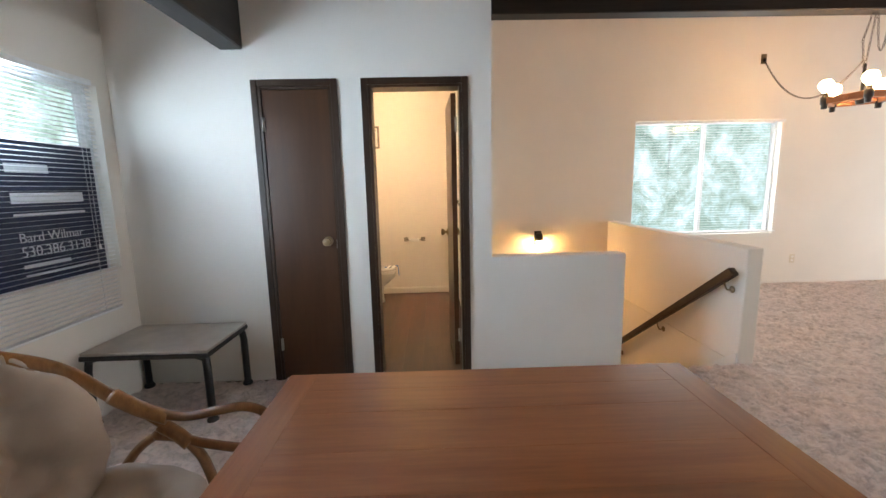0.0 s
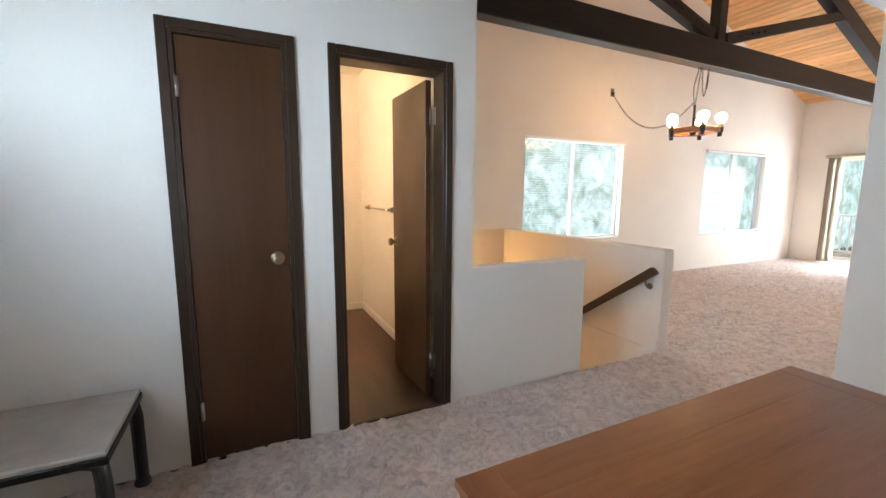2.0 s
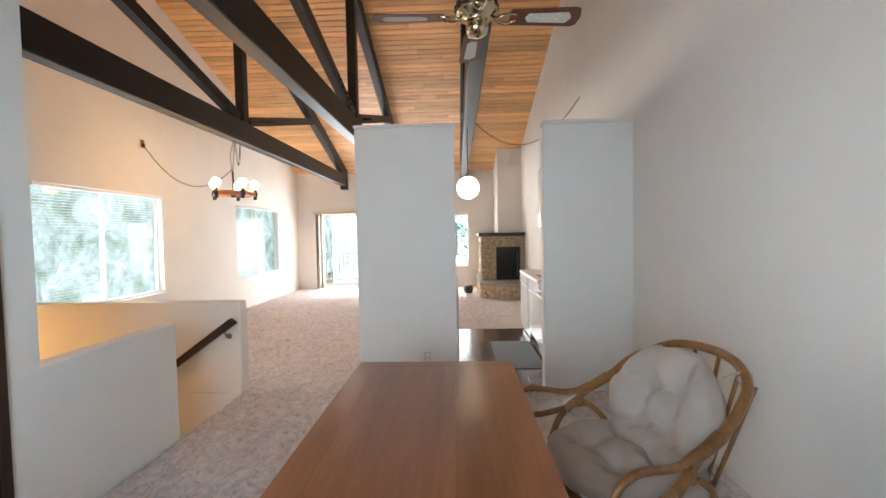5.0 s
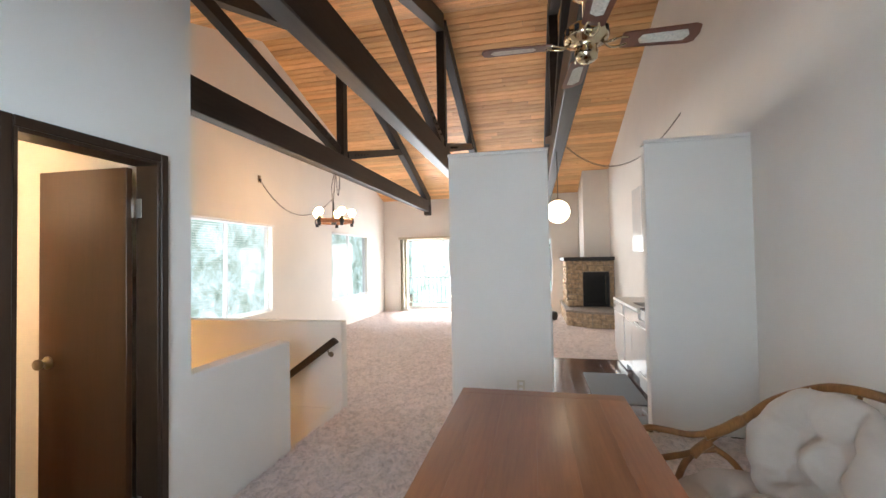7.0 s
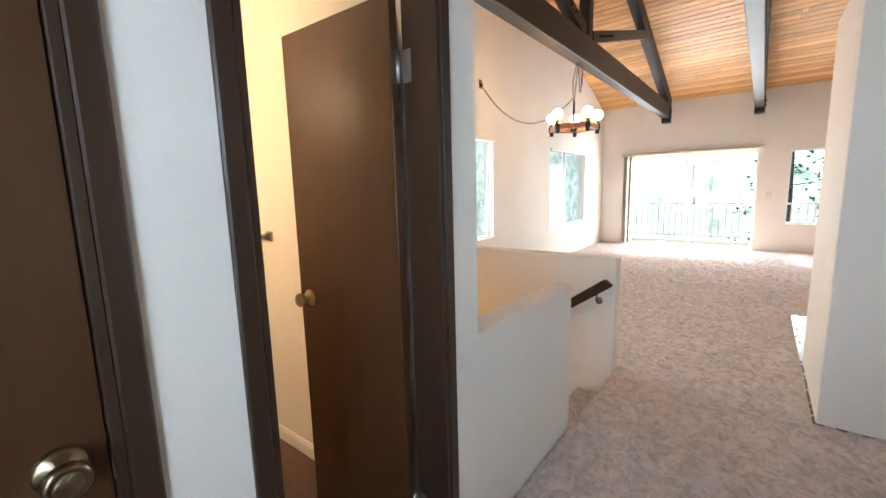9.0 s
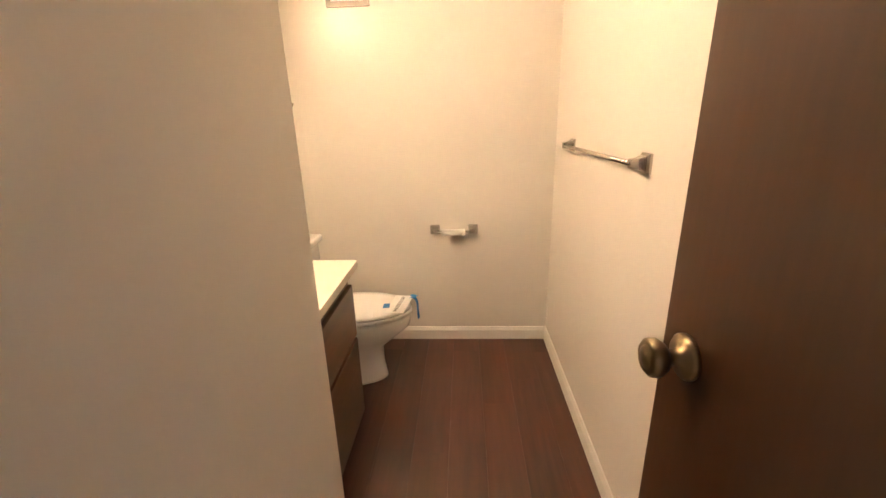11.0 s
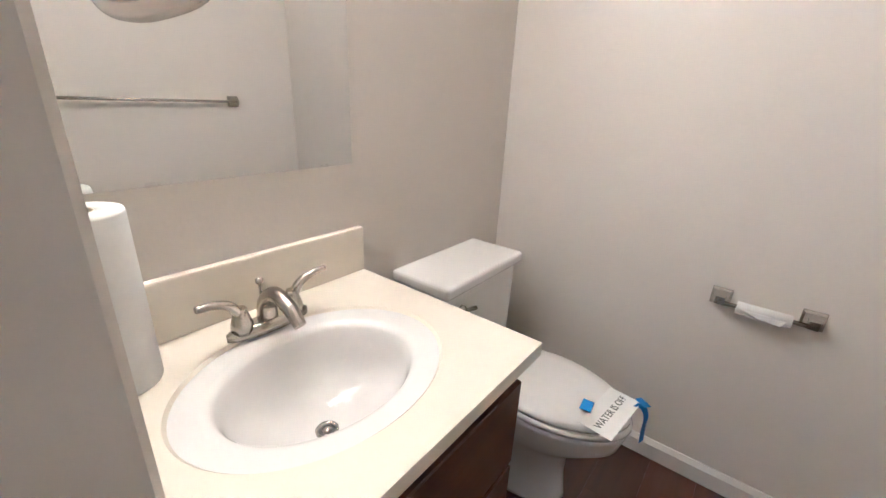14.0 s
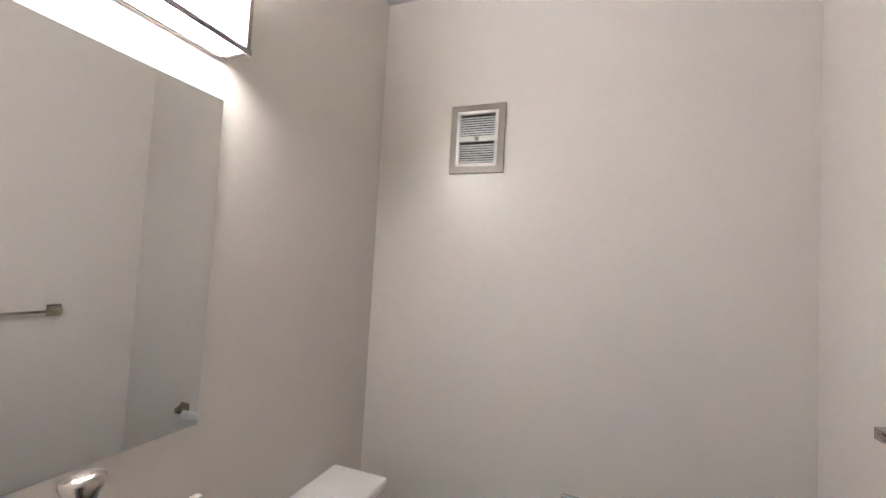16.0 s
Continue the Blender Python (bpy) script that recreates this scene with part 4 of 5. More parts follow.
bm = chain(bmesh.new(), sag((3.5, 0.47, 2.86), (3.6, YS + 0.03, 3.18), 0.42, 20))
part("swag_chain", bm, M_CHAIN, gl, "dark chain swagged to wall hook")
kf = new("floor_kitchen", mesh_of("floor_kitchen", boxed(2.13, -0.88, -0.02, 4.60, 1.64, -0.003), M_MORTAR))
tagged(kf, "dark brown vinyl plank kitchen floor", "floor", "", "structure")
pm = mesh_of("plank", boxed(-0.597, -0.0745, -0.004, 0.597, 0.0745, 0.004, bevel=0.0012), M_LVP)
for j in range(17):
    for i in range(3):
        x = 2.13 + 0.6 + 1.2 * i - (0.43 * (j % 3))
        if 2.13 + 0.55 <= x <= 4.65 - 0.55:
            piece("plank", pm, (x, -0.80 + 0.15 * j, 0.001), kf)
        elif x < 2.68 or x > 4.1:
            lo_, hi_ = max(2.13, x - 0.597), min(4.60, x + 0.597)
            if hi_ - lo_ > 0.05:
                piece("plank", mesh_of("plank", boxed(lo_ - (lo_ + hi_) / 2, -0.0745, -0.004, hi_ - (lo_ + hi_) / 2, 0.0745, 0.004, bevel=0.0012), M_LVP), ((lo_ + hi_) / 2, -0.80 + 0.15 * j, 0.001), kf)
solo("kitchen_mat", boxed(2.75, -0.22, 0.006, 3.85, 0.30, 0.014, bevel=0.003), M_RUG, "grey kitchen mat on the plank floor", "mat")
fr = thing("refrigerator", "white two door refrigerator behind partition", "refrigerator", (2.65, 1.1, 0.005))
part("body", boxed(2.28, 0.84, 0.03, 2.98, 1.52, 1.70, bevel=0.012, seg=2), M_WHITECAB, fr)
for z0, z1 in ((0.08, 1.14), (1.16, 1.69)):
    dr = part("door", boxed(2.28, 0.775, z0, 2.98, 0.835, z1, bevel=0.015, seg=2), M_WHITECAB, fr)
    part("handle", tubed(curve_pts([(2.33, 0.775, z0 + 0.10), (2.33, 0.733, z0 + 0.14), (2.33, 0.733, z1 - 0.14), (2.33, 0.775, z1 - 0.10)], 4), 0.01), M_WHITECAB, dr)
part("plinth", boxed(2.30, 0.85, 0.005, 2.96, 1.5, 0.03), M_BLACK, fr)
up = thing("wall_cabinet", "white cabinet above the refrigerator", "cabinet", (2.65, 1.2, 1.85), "wall cabinets")
part("body", boxed(2.26, 0.90, 1.80, 3.1, 1.535, 2.46, bevel=0.003), M_WHITECAB, up)
for x in (2.265, 2.685):
    part("door", boxed(x, 0.88, 1.81, x + 0.41, 0.898, 2.45, bevel=0.003), M_WHITECAB, up)


def base_unit(x0, x1, label):
    u = thing("base_cabinet", label, "cabinet", ((x0 + x1) / 2, -0.55, 0.005), "kitchen base cabinets")
    part("body", boxed(x0 + 0.001, YS + 0.002, 0.10, x1 - 0.001, -0.27, 0.868, bevel=0.002), M_WHITECAB, u)
    part("plinth", boxed(x0 + 0.001, YS + 0.002, 0.005, x1 - 0.001, -0.33, 0.10), M_BLACK, u)
    part("drawer", boxed(x0 + 0.01, -0.269, 0.70, x1 - 0.01, -0.25, 0.855, bevel=0.004), M_WHITECAB, u)
    mid = (x0 + x1) / 2
    for a, b in ((x0 + 0.01, mid - 0.003), (mid + 0.003, x1 - 0.01)):
        part("door", boxed(a, -0.269, 0.12, b, -0.25, 0.69, bevel=0.004), M_WHITECAB, u)


base_unit(2.255, 2.50, "narrow white kitchen base cabinet")
base_unit(3.27, 4.02, "white kitchen base cabinet under the sink")
rg = thing("range", "white electric kitchen range with black top", "range", (2.88, -0.5, 0.005))
part("body", boxed(2.505, YS + 0.002, 0.02, 3.265, -0.27, 0.90, bevel=0.006), M_WHITECAB, rg)
dr = part("oven_door", boxed(2.52, -0.268, 0.22, 3.25, -0.235, 0.80, bevel=0.008), M_WHITECAB, rg)
part("handle", tubed(curve_pts([(2.56, -0.235, 0.76), (2.58, -0.19, 0.76), (3.19, -0.19, 0.76), (3.21, -0.235, 0.76)], 4), 0.011), M_WHITECAB, dr)
part("drawer", boxed(2.52, -0.268, 0.04, 3.25, -0.24, 0.20, bevel=0.006), M_WHITECAB, rg)
part("cooktop", boxed(2.51, YS + 0.08, 0.90, 3.26, -0.26, 0.915, bevel=0.004), M_SOOT, rg)
part("control_panel", boxed(2.51, YS + 0.004, 0.90, 3.26, YS + 0.07, 1.08, bevel=0.008), M_WHITECAB, rg)
dw = thing("dishwasher", "white built-in dishwasher at counter end", "dishwasher", (4.32, -0.5, 0.005))
part("body", boxed(4.025, YS + 0.002, 0.02, 4.625, -0.27, 0.868, bevel=0.003), M_WHITECAB, dw)
part("door", boxed(4.03, -0.268, 0.13, 4.62, -0.24, 0.72, bevel=0.006), M_WHITECAB, dw)
part("control_panel", boxed(4.03, -0.268, 0.73, 4.62, -0.232, 0.86, bevel=0.006), M_WHITECAB, dw)
part("dial", lathed([(0.022, 0), (0.02, 0.014), (0.004, 0.016)], pose(4.5, -0.232, 0.80, -90), 14), M_STEEL, dw)
wt = bmesh.new()
for x0, x1, y0, y1 in ((3.27, 3.35, YS + 0.002, -0.235), (3.90, 4.66, YS + 0.002, -0.235), (3.35, 3.90, YS + 0.002, -0.76), (3.35, 3.90, -0.33, -0.235)):
    box(wt, x0, y0, 0.87, x1, y1, 0.905)
solo("worktop", wt, M_TRIM, "white laminate kitchen worktop", "worktop")
solo("worktop", boxed(2.255, YS + 0.002, 0.87, 2.503, -0.235, 0.905, bevel=0.003), M_TRIM, "narrow white laminate worktop beside the range", "worktop")
sk = thing("kitchen_sink", "stainless steel kitchen sink in worktop", "sink", (3.62, -0.55, 0.75))
part("bowl", wall_boxes(box(boxed(3.355, -0.755, 0.74, 3.895, -0.335, 0.75), 3.35, -0.76, 0.75, 3.36, -0.33, 0.908), "x", 3.89, 3.90, -0.76, -0.33, 0.75, 0.908), M_STEEL, sk)
part("tap", tubed(curve_pts([(3.62, -0.79, 0.906), (3.62, -0.79, 1.06), (3.62, -0.72, 1.12), (3.62, -0.62, 1.08)], 6), 0.011), M_NICKEL, sk)
for i, (x0, x1) in enumerate(((2.26, 2.76), (2.765, 3.265), (3.27, 3.77), (3.775, 4.275), (4.28, 4.78))):
    u = thing("wall_cabinet", "cream painted kitchen wall cabinet", "cabinet", ((x0 + x1) / 2, -0.7, 1.56), "wall cabinets")
    z0 = 1.75 if i == 1 else 1.56
    part("body", boxed(x0, YS + 0.002, z0, x1, -0.57, 2.46, bevel=0.002), M_WHITECAB, u)
    part("door", boxed(x0 + 0.006, -0.569, z0 + 0.005, x1 - 0.006, -0.55, 2.455, bevel=0.004), M_WHITECAB, u)
hd = thing("range_hood", "white range hood under wall cabinet", "hood", (3.0, -0.65, 1.62))
part("body", boxed(2.53, YS + 0.002, 1.60, 3.24, -0.42, 1.748, bevel=0.02, seg=2), M_WHITECAB, hd)
part("filter", boxed(2.60, -0.80, 1.592, 3.18, -0.48, 1.602), M_STEEL, hd)

# ---- fireplace ----
fp = thing("fireplace", "tan stone corner fireplace with dark mantel", "fireplace", (8.6, -0.4, 0))
core = bmesh.new()
box(core, 8.06, YS + 0.002, 0.34, XR - 0.002, -0.74, 1.40)
box(core, 8.06, -0.23, 0.34, XR - 0.002, 0.14, 1.40)
box(core, 8.06, -0.74, 1.12, XR - 0.002, -0.23, 1.40)
box(core, 8.5, -0.74, 0.34, XR - 0.002, -0.23, 1.12)
part("core", core, M_MORTAR, fp)
part("firebox", boxed(8.42, -0.735, 0.345, 8.49, -0.235, 1.115), M_SOOT, fp, "sooted black firebox back")
part("fire_screen", wall_boxes(bmesh.new(), "x", 8.03, 8.05, -0.76, -0.20, 0.36, 1.14, [(-0.70, -0.26, 0.42, 1.06)]), M_SOOT, fp)
part("mantel", boxed(7.96, YS + 0.002, 1.40, XR - 0.002, 0.22, 1.48, bevel=0.01), M_BEAMY, fp, "dark timber mantel shelf")
rs = random.Random(5)
def stones(y0, y1, z0, z1, put):
    z = z0
    while z < z1 - 0.03:
        h = min(rs.uniform(0.06, 0.15), z1 - z)
        y = y0
        while y < y1 - 0.02:
            w = min(rs.uniform(0.09, 0.26), y1 - y)
            put(y + 0.004, y + w - 0.004, z + 0.004, z + h - 0.004)
            y += w
        z += h
def face_stone(a, b, c, d):
    if b - a > 0.015 and d - c > 0.015:
        part("stone", boxed(8.06 - rs.uniform(0.012, 0.04), a, c, 8.06, b, d, bevel=min(0.012, (b - a) / 3, (d - c) / 3)), M_STONE, fp)
def side_stone(a, b, c, d):
    if b - a > 0.015 and d - c > 0.015:
        part("stone", boxed(a, 0.14, c, b, 0.14 + rs.uniform(0.012, 0.04), d, bevel=min(0.012, (b - a) / 3, (d - c) / 3)), M_STONE, fp)
stones(YS + 0.01, -0.77, 0.36, 1.40, face_stone)
stones(-0.20, 0.14, 0.36, 1.40, face_stone)
stones(-0.77, -0.20, 1.15, 1.40, face_stone)
stones(8.06, 9.28, 0.36, 1.40, side_stone)
HEARTH = [(XR - 0.003, 0.20), (7.55, 0.20), (7.22, -0.28), (7.12, YS + 0.003)]
hm = bmesh.new()
for grow, z0, z1 in ((0.0, 0.004, 0.30), (0.03, 0.301, 0.345)):
    ring_ = [(XR - 0.003, 0.20 + grow), (7.55 - grow * 0.6, 0.20 + grow), (7.22 - grow, -0.28 + grow * 0.4), (7.12 - grow, YS + 0.003), (XR - 0.003, YS + 0.003)]
    lo, hi = [hm.verts.new((x, y, z0)) for x, y in ring_], [hm.verts.new((x, y, z1)) for x, y in ring_]
    hm.faces.new(lo[::-1]), hm.faces.new(hi)
    for i in range(5):
        hm.faces.new((lo[i], lo[(i + 1) % 5], hi[(i + 1) % 5], hi[i]))
bmesh.ops.recalc_face_normals(hm, faces=hm.faces)
part("hearth", hm, M_MORTAR, fp, "grey stone hearth slab")
for (ax, ay), (bx, by) in zip(HEARTH, HEARTH[1:]):
    d_ = Vector((bx - ax, by - ay))
    turn = math.degrees(math.atan2(d_.y, d_.x))
    for z0, z1 in ((0.006, 0.105), (0.109, 0.19), (0.194, 0.298)):
        u = 0.0
        while u < d_.length - 0.03:
            w = min(rs.uniform(0.12, 0.38), d_.length - u)
            b = boxed(u + 0.004, -rs.uniform(0.012, 0.03), z0, u + w - 0.004, 0.004, z1, bevel=min(0.012, w / 5))
            bmesh.ops.transform(b, matrix=pose(ax, ay, 0, 0, 0, turn), verts=b.verts)
            part("stone", b, M_STONE, fp)
            u += w
structure("chimney_breast", prism(bmesh.new(), [(8.5, 1.48), (XR, 1.48), (XR, roof_z(XR)), (8.5, roof_z(8.5))], "y", YS, -0.29), M_WALL, "white plastered chimney breast above fireplace")
solo("log_basket", lathed([(0.09, 0.02), (0.11, 0.1), (0.10, 0.2), (0.03, 0.22)], pose(8.25, 0.47, 0), 12), M_SOOT, "small black iron fireside bucket", "bucket")

# ---- patio door dressing, deck and outdoors ----
vb = thing("vertical_blind", "tan vertical blind drawn to one side", "blind", (XR - 0.06, 4.5, 0.03))
part("headrail", boxed(XR - 0.09, 2.0, 2.07, XR - 0.002, 4.68, 2.13, bevel=0.006), M_TAN, vb)
for k in range(12):
    b = boxed(-0.044, -0.001, 0.03, 0.044, 0.001, 2.07)
    bmesh.ops.transform(b, matrix=pose(XR - 0.05, 4.42 + 0.018 * k, 0, 0, 0, rs.uniform(-14, 14)), verts=b.verts)
    part("vane", b, M_TAN, vb)
part("door_pull", boxed(XR + 0.05, 3.16, 0.95, XR + 0.072, 3.19, 1.12, bevel=0.004), M_BLACK, bpy.data.objects["window_5"])
dk = new("deck", mesh_of("deck", boxed(XR + 0.14, -1.0, -0.22, XR + 2.2, 5.4, -0.14), M_DECK))
tagged(dk, "weathered wooden deck outside the patio door", "deck", "", "structure")
dm = mesh_of("deck_board", boxed(-1.02, -0.068, -0.015, 1.02, 0.068, 0.015, bevel=0.003), M_DECK)
for k in range(44):
    piece("deck_board", dm, (XR + 1.17, -0.92 + 0.143 * k, -0.12), dk)
# Railing is coloured white to imitate the daylight glare that washes it out.
rl = thing("deck_railing", "wooden deck railing with daylight glare in its colour", "railing", (XR + 2.1, 2.2, -0.1))
part("top_rail", boxed(XR + 2.06, -1.0, 0.86, XR + 2.16, 5.4, 0.90, bevel=0.004), M_VINYL, rl)
part("bottom_rail", boxed(XR + 2.09, -1.0, 0.02, XR + 2.13, 5.4, 0.06, bevel=0.004), M_VINYL, rl)
pm2 = mesh_of("baluster", boxed(-0.016, -0.016, 0.06, 0.016, 0.016, 0.86, bevel=0.003), M_VINYL)
for k in range(45):
    piece("baluster", pm2, (XR + 2.11, -0.95 + 0.14 * k, 0), rl)

# ---- bathroom ----
bf = new("floor_bathroom", mesh_of("floor_bathroom", boxed(-1.285, 2.80, -0.02, 0.193, 5.155, -0.003), M_SOOT))
tagged(bf, "dark brown vinyl plank bathroom floor", "floor", "", "structure")
w = 0.152
for j in range(11):
    x0, x1 = -1.285 + w * j, min(-1.285 + w * (j + 1), 0.193)
    if x1 - x0 < 0.03:
        continue
    y = 2.815 - rs.uniform(0.1, 1.1)
    while y < 5.155:
        a, b = max(y, 2.815), min(y + 1.22, 5.155)
        if b - a > 0.03:
            pl = boxed((x0 - x1) / 2, (a - b) / 2, -0.004, (x1 - x0) / 2 - 0.0003, (b - a) / 2 - 0.0003, 0.004)
            piece("plank", mesh_of("plank", pl, M_LVPY), ((x0 + x1) / 2, (a + b) / 2, 0.002), bf)
        y += 1.22
structure("threshold", boxed(-0.502, 2.785, 0, 0.082, 2.815, 0.012, bevel=0.004), M_FRAME, "dark wooden door threshold", "threshold")


def base_profile(h):
    return [(0, 0.005), (0.013, 0.005), (0.013, h - 0.02), (0.008, h - 0.008), (0.005, h), (0, h)]


bb = prism(bmesh.new(), [(5.155 - u, z) for u, z in base_profile(0.086)], "x", -1.285, 0.18)
structure("baseboard", bb, M_TRIM, "white baseboard on the bathroom back wall", "trim")
bb = prism(bmesh.new(), [(0.193 - u, z) for u, z in base_profile(0.086)], "y", 2.94, 5.155)
structure("baseboard_side", bb, M_TRIM, "white baseboard on the bathroom side wall", "trim")

VX = -0.725
van = thing("vanity", "dark walnut vanity cabinet with drawer fronts", "vanity", (-1.0, 4.02, 0.006))
part("body", box(box(boxed(-1.28, 3.752, 0.09, VX - 0.045, 4.385, 0.64, bevel=0.002), -1.28, 4.367, 0.64, VX - 0.045, 4.385, 0.766), VX - 0.063, 3.752, 0.64, VX - 0.045, 4.367, 0.766), M_VANWOOD, van)
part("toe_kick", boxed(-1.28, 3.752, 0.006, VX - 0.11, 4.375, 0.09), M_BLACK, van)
part("top_rail", boxed(VX - 0.045, 3.752, 0.70, VX - 0.042, 4.385, 0.766), M_VANWOOD, van)
part("drawer_front", boxed(VX - 0.045, 3.754, 0.475, VX - 0.025, 4.385, 0.70, bevel=0.003), M_VANWOOD, van)
part("door", boxed(VX - 0.045, 3.754, 0.10, VX - 0.025, 4.385, 0.462, bevel=0.003), M_VANWOOD, van)
# moulded top with a sunk oval bowl
SX, SY, A, B = -0.99, 4.066, 0.174, 0.226
top = thing("washbasin", "cream cultured marble top with white oval basin", "sink", (-1.0, 4.02, 0.762))
bm = bmesh.new()
n = 72
x0, x1, y0, y1 = -1.282, VX, 3.7505, 4.402
Z = 0.796
def rim_pt(k, fa, fb):
    a = 2 * math.pi * k / n
    return SX + fa * A * math.cos(a), SY + fb * B * math.sin(a)
def edge_pt(k):
    a = 2 * math.pi * k / n
    c, s = math.cos(a), math.sin(a)
    tx = ((x1 - SX) if c > 0 else (SX - x0)) / max(abs(c), 1e-6)
    ty = ((y1 - SY) if s > 0 else (SY - y0)) / max(abs(s), 1e-6)
    u = min(tx, ty)
    return SX + u * c, SY + u * s
angles = range(n)
outer = [bm.verts.new((*edge_pt(k), Z)) for k in angles]
# pull the four nearest points onto the corners
for cx, cy in ((x0, y0), (x0, y1), (x1, y0), (x1, y1)):
    v = min(outer, key=lambda q: (q.co.x - cx) ** 2 + (q.co.y - cy) ** 2)
    v.co.x, v.co.y = cx, cy
rings = [outer, [bm.verts.new((*rim_pt(k, 1.10, 1.08), Z)) for k in angles], [bm.verts.new((*rim_pt(k, 1.07, 1.055), Z - 0.006)) for k in angles]]
low = [bm.verts.new((v.co.x, v.co.y, Z - 0.03)) for v in outer]
inn = [bm.verts.new((*rim_pt(k, 1.12, 1.10), Z - 0.03)) for k in angles]
for P, Q in ((rings[0], rings[1]), (rings[1], rings[2]), (low, rings[0]), (inn, low)):
    for k in angles:
        bm.faces.new((P[k], P[(k + 1) % n], Q[(k + 1) % n], Q[k]))
bmesh.ops.recalc_face_normals(bm, faces=bm.faces)
part("slab", bm, M_CULTURED, top)
bm = bmesh.new()
prof = [(1.068, -0.0062), (0.99, -0.0075), (0.88, -0.009), (0.82, -0.012), (0.785, -0.022), (0.755, -0.042), (0.70, -0.080), (0.60, -0.112), (0.43, -0.136), (0.22, -0.146), (0.10, -0.149)]
rr = [[bm.verts.new((SX + f * A * math.cos(2 * math.pi * k / n), SY + f * B * math.sin(2 * math.pi * k / n), Z + h)) for k in angles] for f, h in prof]
for P, Q in zip(rr, rr[1:]):
    for k in angles:
        f = bm.faces.new((P[k], Q[k], Q[(k + 1) % n], P[(k + 1) % n]))
        f.smooth = True
bm.faces.new(rr[-1])
bmesh.ops.recalc_face_normals(bm, faces=bm.faces)
for f in bm.faces:
    if f.normal.z < 0 and f.calc_center_median().z > Z - 0.02:
        bmesh.ops.reverse_faces(bm, faces=bm.faces[:])
        break
part("basin", bm, M_CERAMIC, top, "white oval basin")
part("drain", lathed([(0.022, 0.0), (0.022, 0.003), (0.017, 0.003), (0.016, -0.004), (0.010, -0.003), (0.009, 0.004), (0.002, 0.005)], pose(SX, SY, Z - 0.149), 18), M_NICKEL, top, "brushed nickel drain")
part("backsplash", boxed(-1.2825, 3.7505, Z, -1.262, 4.402, Z + 0.125, bevel=0.005, seg=2), M_CULTURED, top)
part("side_splash", boxed(-1.261, 3.7501, Z, VX - 0.01, 3.768, Z + 0.085, bevel=0.004, seg=2), M_CULTURED, top)
# tap
FXB, FYB = -1.18, 4.075
tp = thing("faucet", "brushed nickel faucet with two lever handles", "faucet", (FXB, FYB, Z))
part("base_plate", lathed([(0.030, 0), (0.030, 0.012), (0.022, 0.02), (0.018, 0.022)], pose(FXB, FYB, Z), 24, 0.9, 2.9), M_NICKEL, tp)
part("spout", tubed(curve_pts([(FXB - 0.005, FYB, Z + 0.012), (FXB, FYB, Z + 0.055), (FXB + 0.035, FYB, Z + 0.082), (FXB + 0.085, FYB, Z + 0.070), (FXB + 0.115, FYB, Z + 0.045)], 6), 0.021, 12, r_end=0.012), M_NICKEL, tp)
part("lift_rod", lathed([(0.003, 0.05), (0.003, 0.085), (0.008, 0.09), (0.008, 0.098), (0.002, 0.102)], pose(FXB - 0.022, FYB, Z), 10), M_NICKEL, tp)
for s in (-1, 1):
    y = FYB + s * 0.055
    h = part("handle", lathed([(0.022, 0.01), (0.02, 0.03), (0.014, 0.05), (0.012, 0.062)], pose(FXB, y, Z), 16), M_NICKEL, tp)
    part("lever", tubed(curve_pts([(FXB, y, Z + 0.045), (FXB + 0.004, y + s * 0.018, Z + 0.074), (FXB + 0.008, y + s * 0.045, Z + 0.088), (FXB + 0.01, y + s * 0.078, Z + 0.092)], 6), 0.011, 10, r_end=0.0065), M_NICKEL, h)
# paper roll
ro = thing("paper_towel_roll", "white paper towel roll standing on vanity", "paper towel", (-1.195, 3.848, Z))
part("roll", lathed([(0.055, 0.0), (0.0565, 0.004), (0.0565, 0.282), (0.055, 0.287), (0.022, 0.287), (0.021, 0.28), (0.021, 0.2)], pose(-1.19, 3.826, Z), 36), M_PAPER, ro)
part("core", lathed([(0.0215, 0.2), (0.0215, 0.2865), (0.0195, 0.2865), (0.0195, 0.2)], pose(-1.19, 3.826, Z), 20), M_TAN, ro, "brown cardboard core")
# mirror and its lamp
mr = thing("mirror", "plain frameless bathroom wall mirror above basin", "mirror", (-1.30, 4.08, 1.08))
part("glass", boxed(-1.2845, 3.755, 1.085, -1.278, 4.385, 1.865, bevel=0.002), M_MIRROR, mr)
for y, z in ((4.30, 1.086), (3.95, 1.086), (4.30, 1.864)):
    part("clip", boxed(-1.2845, y - 0.012, z - 0.008, -1.274, y + 0.012, z + 0.008, bevel=0.002), M_GLASS, mr)
vl = thing("vanity_light", "long vanity light bar with glowing diffuser", "lamp", (-1.30, 4.08, 1.96))
part("housing", boxed(-1.2845, 3.775, 1.955, -1.27, 4.378, 2.115, bevel=0.003), M_NICKEL, vl)
part("diffuser", boxed(-1.27, 3.79, 1.965, -1.20, 4.364, 2.105, bevel=0.012, seg=3), M_VANITY, vl, "glowing white diffuser")
for y in (3.777, 4.364):
    part("end_cap", boxed(-1.28, y, 1.96, -1.195, y + 0.013, 2.11, bevel=0.003), M_NICKEL, vl)
part("trim_bar", boxed(-1.199, 3.777, 1.958, -1.192, 4.378, 1.972, bevel=0.002), M_NICKEL, vl)
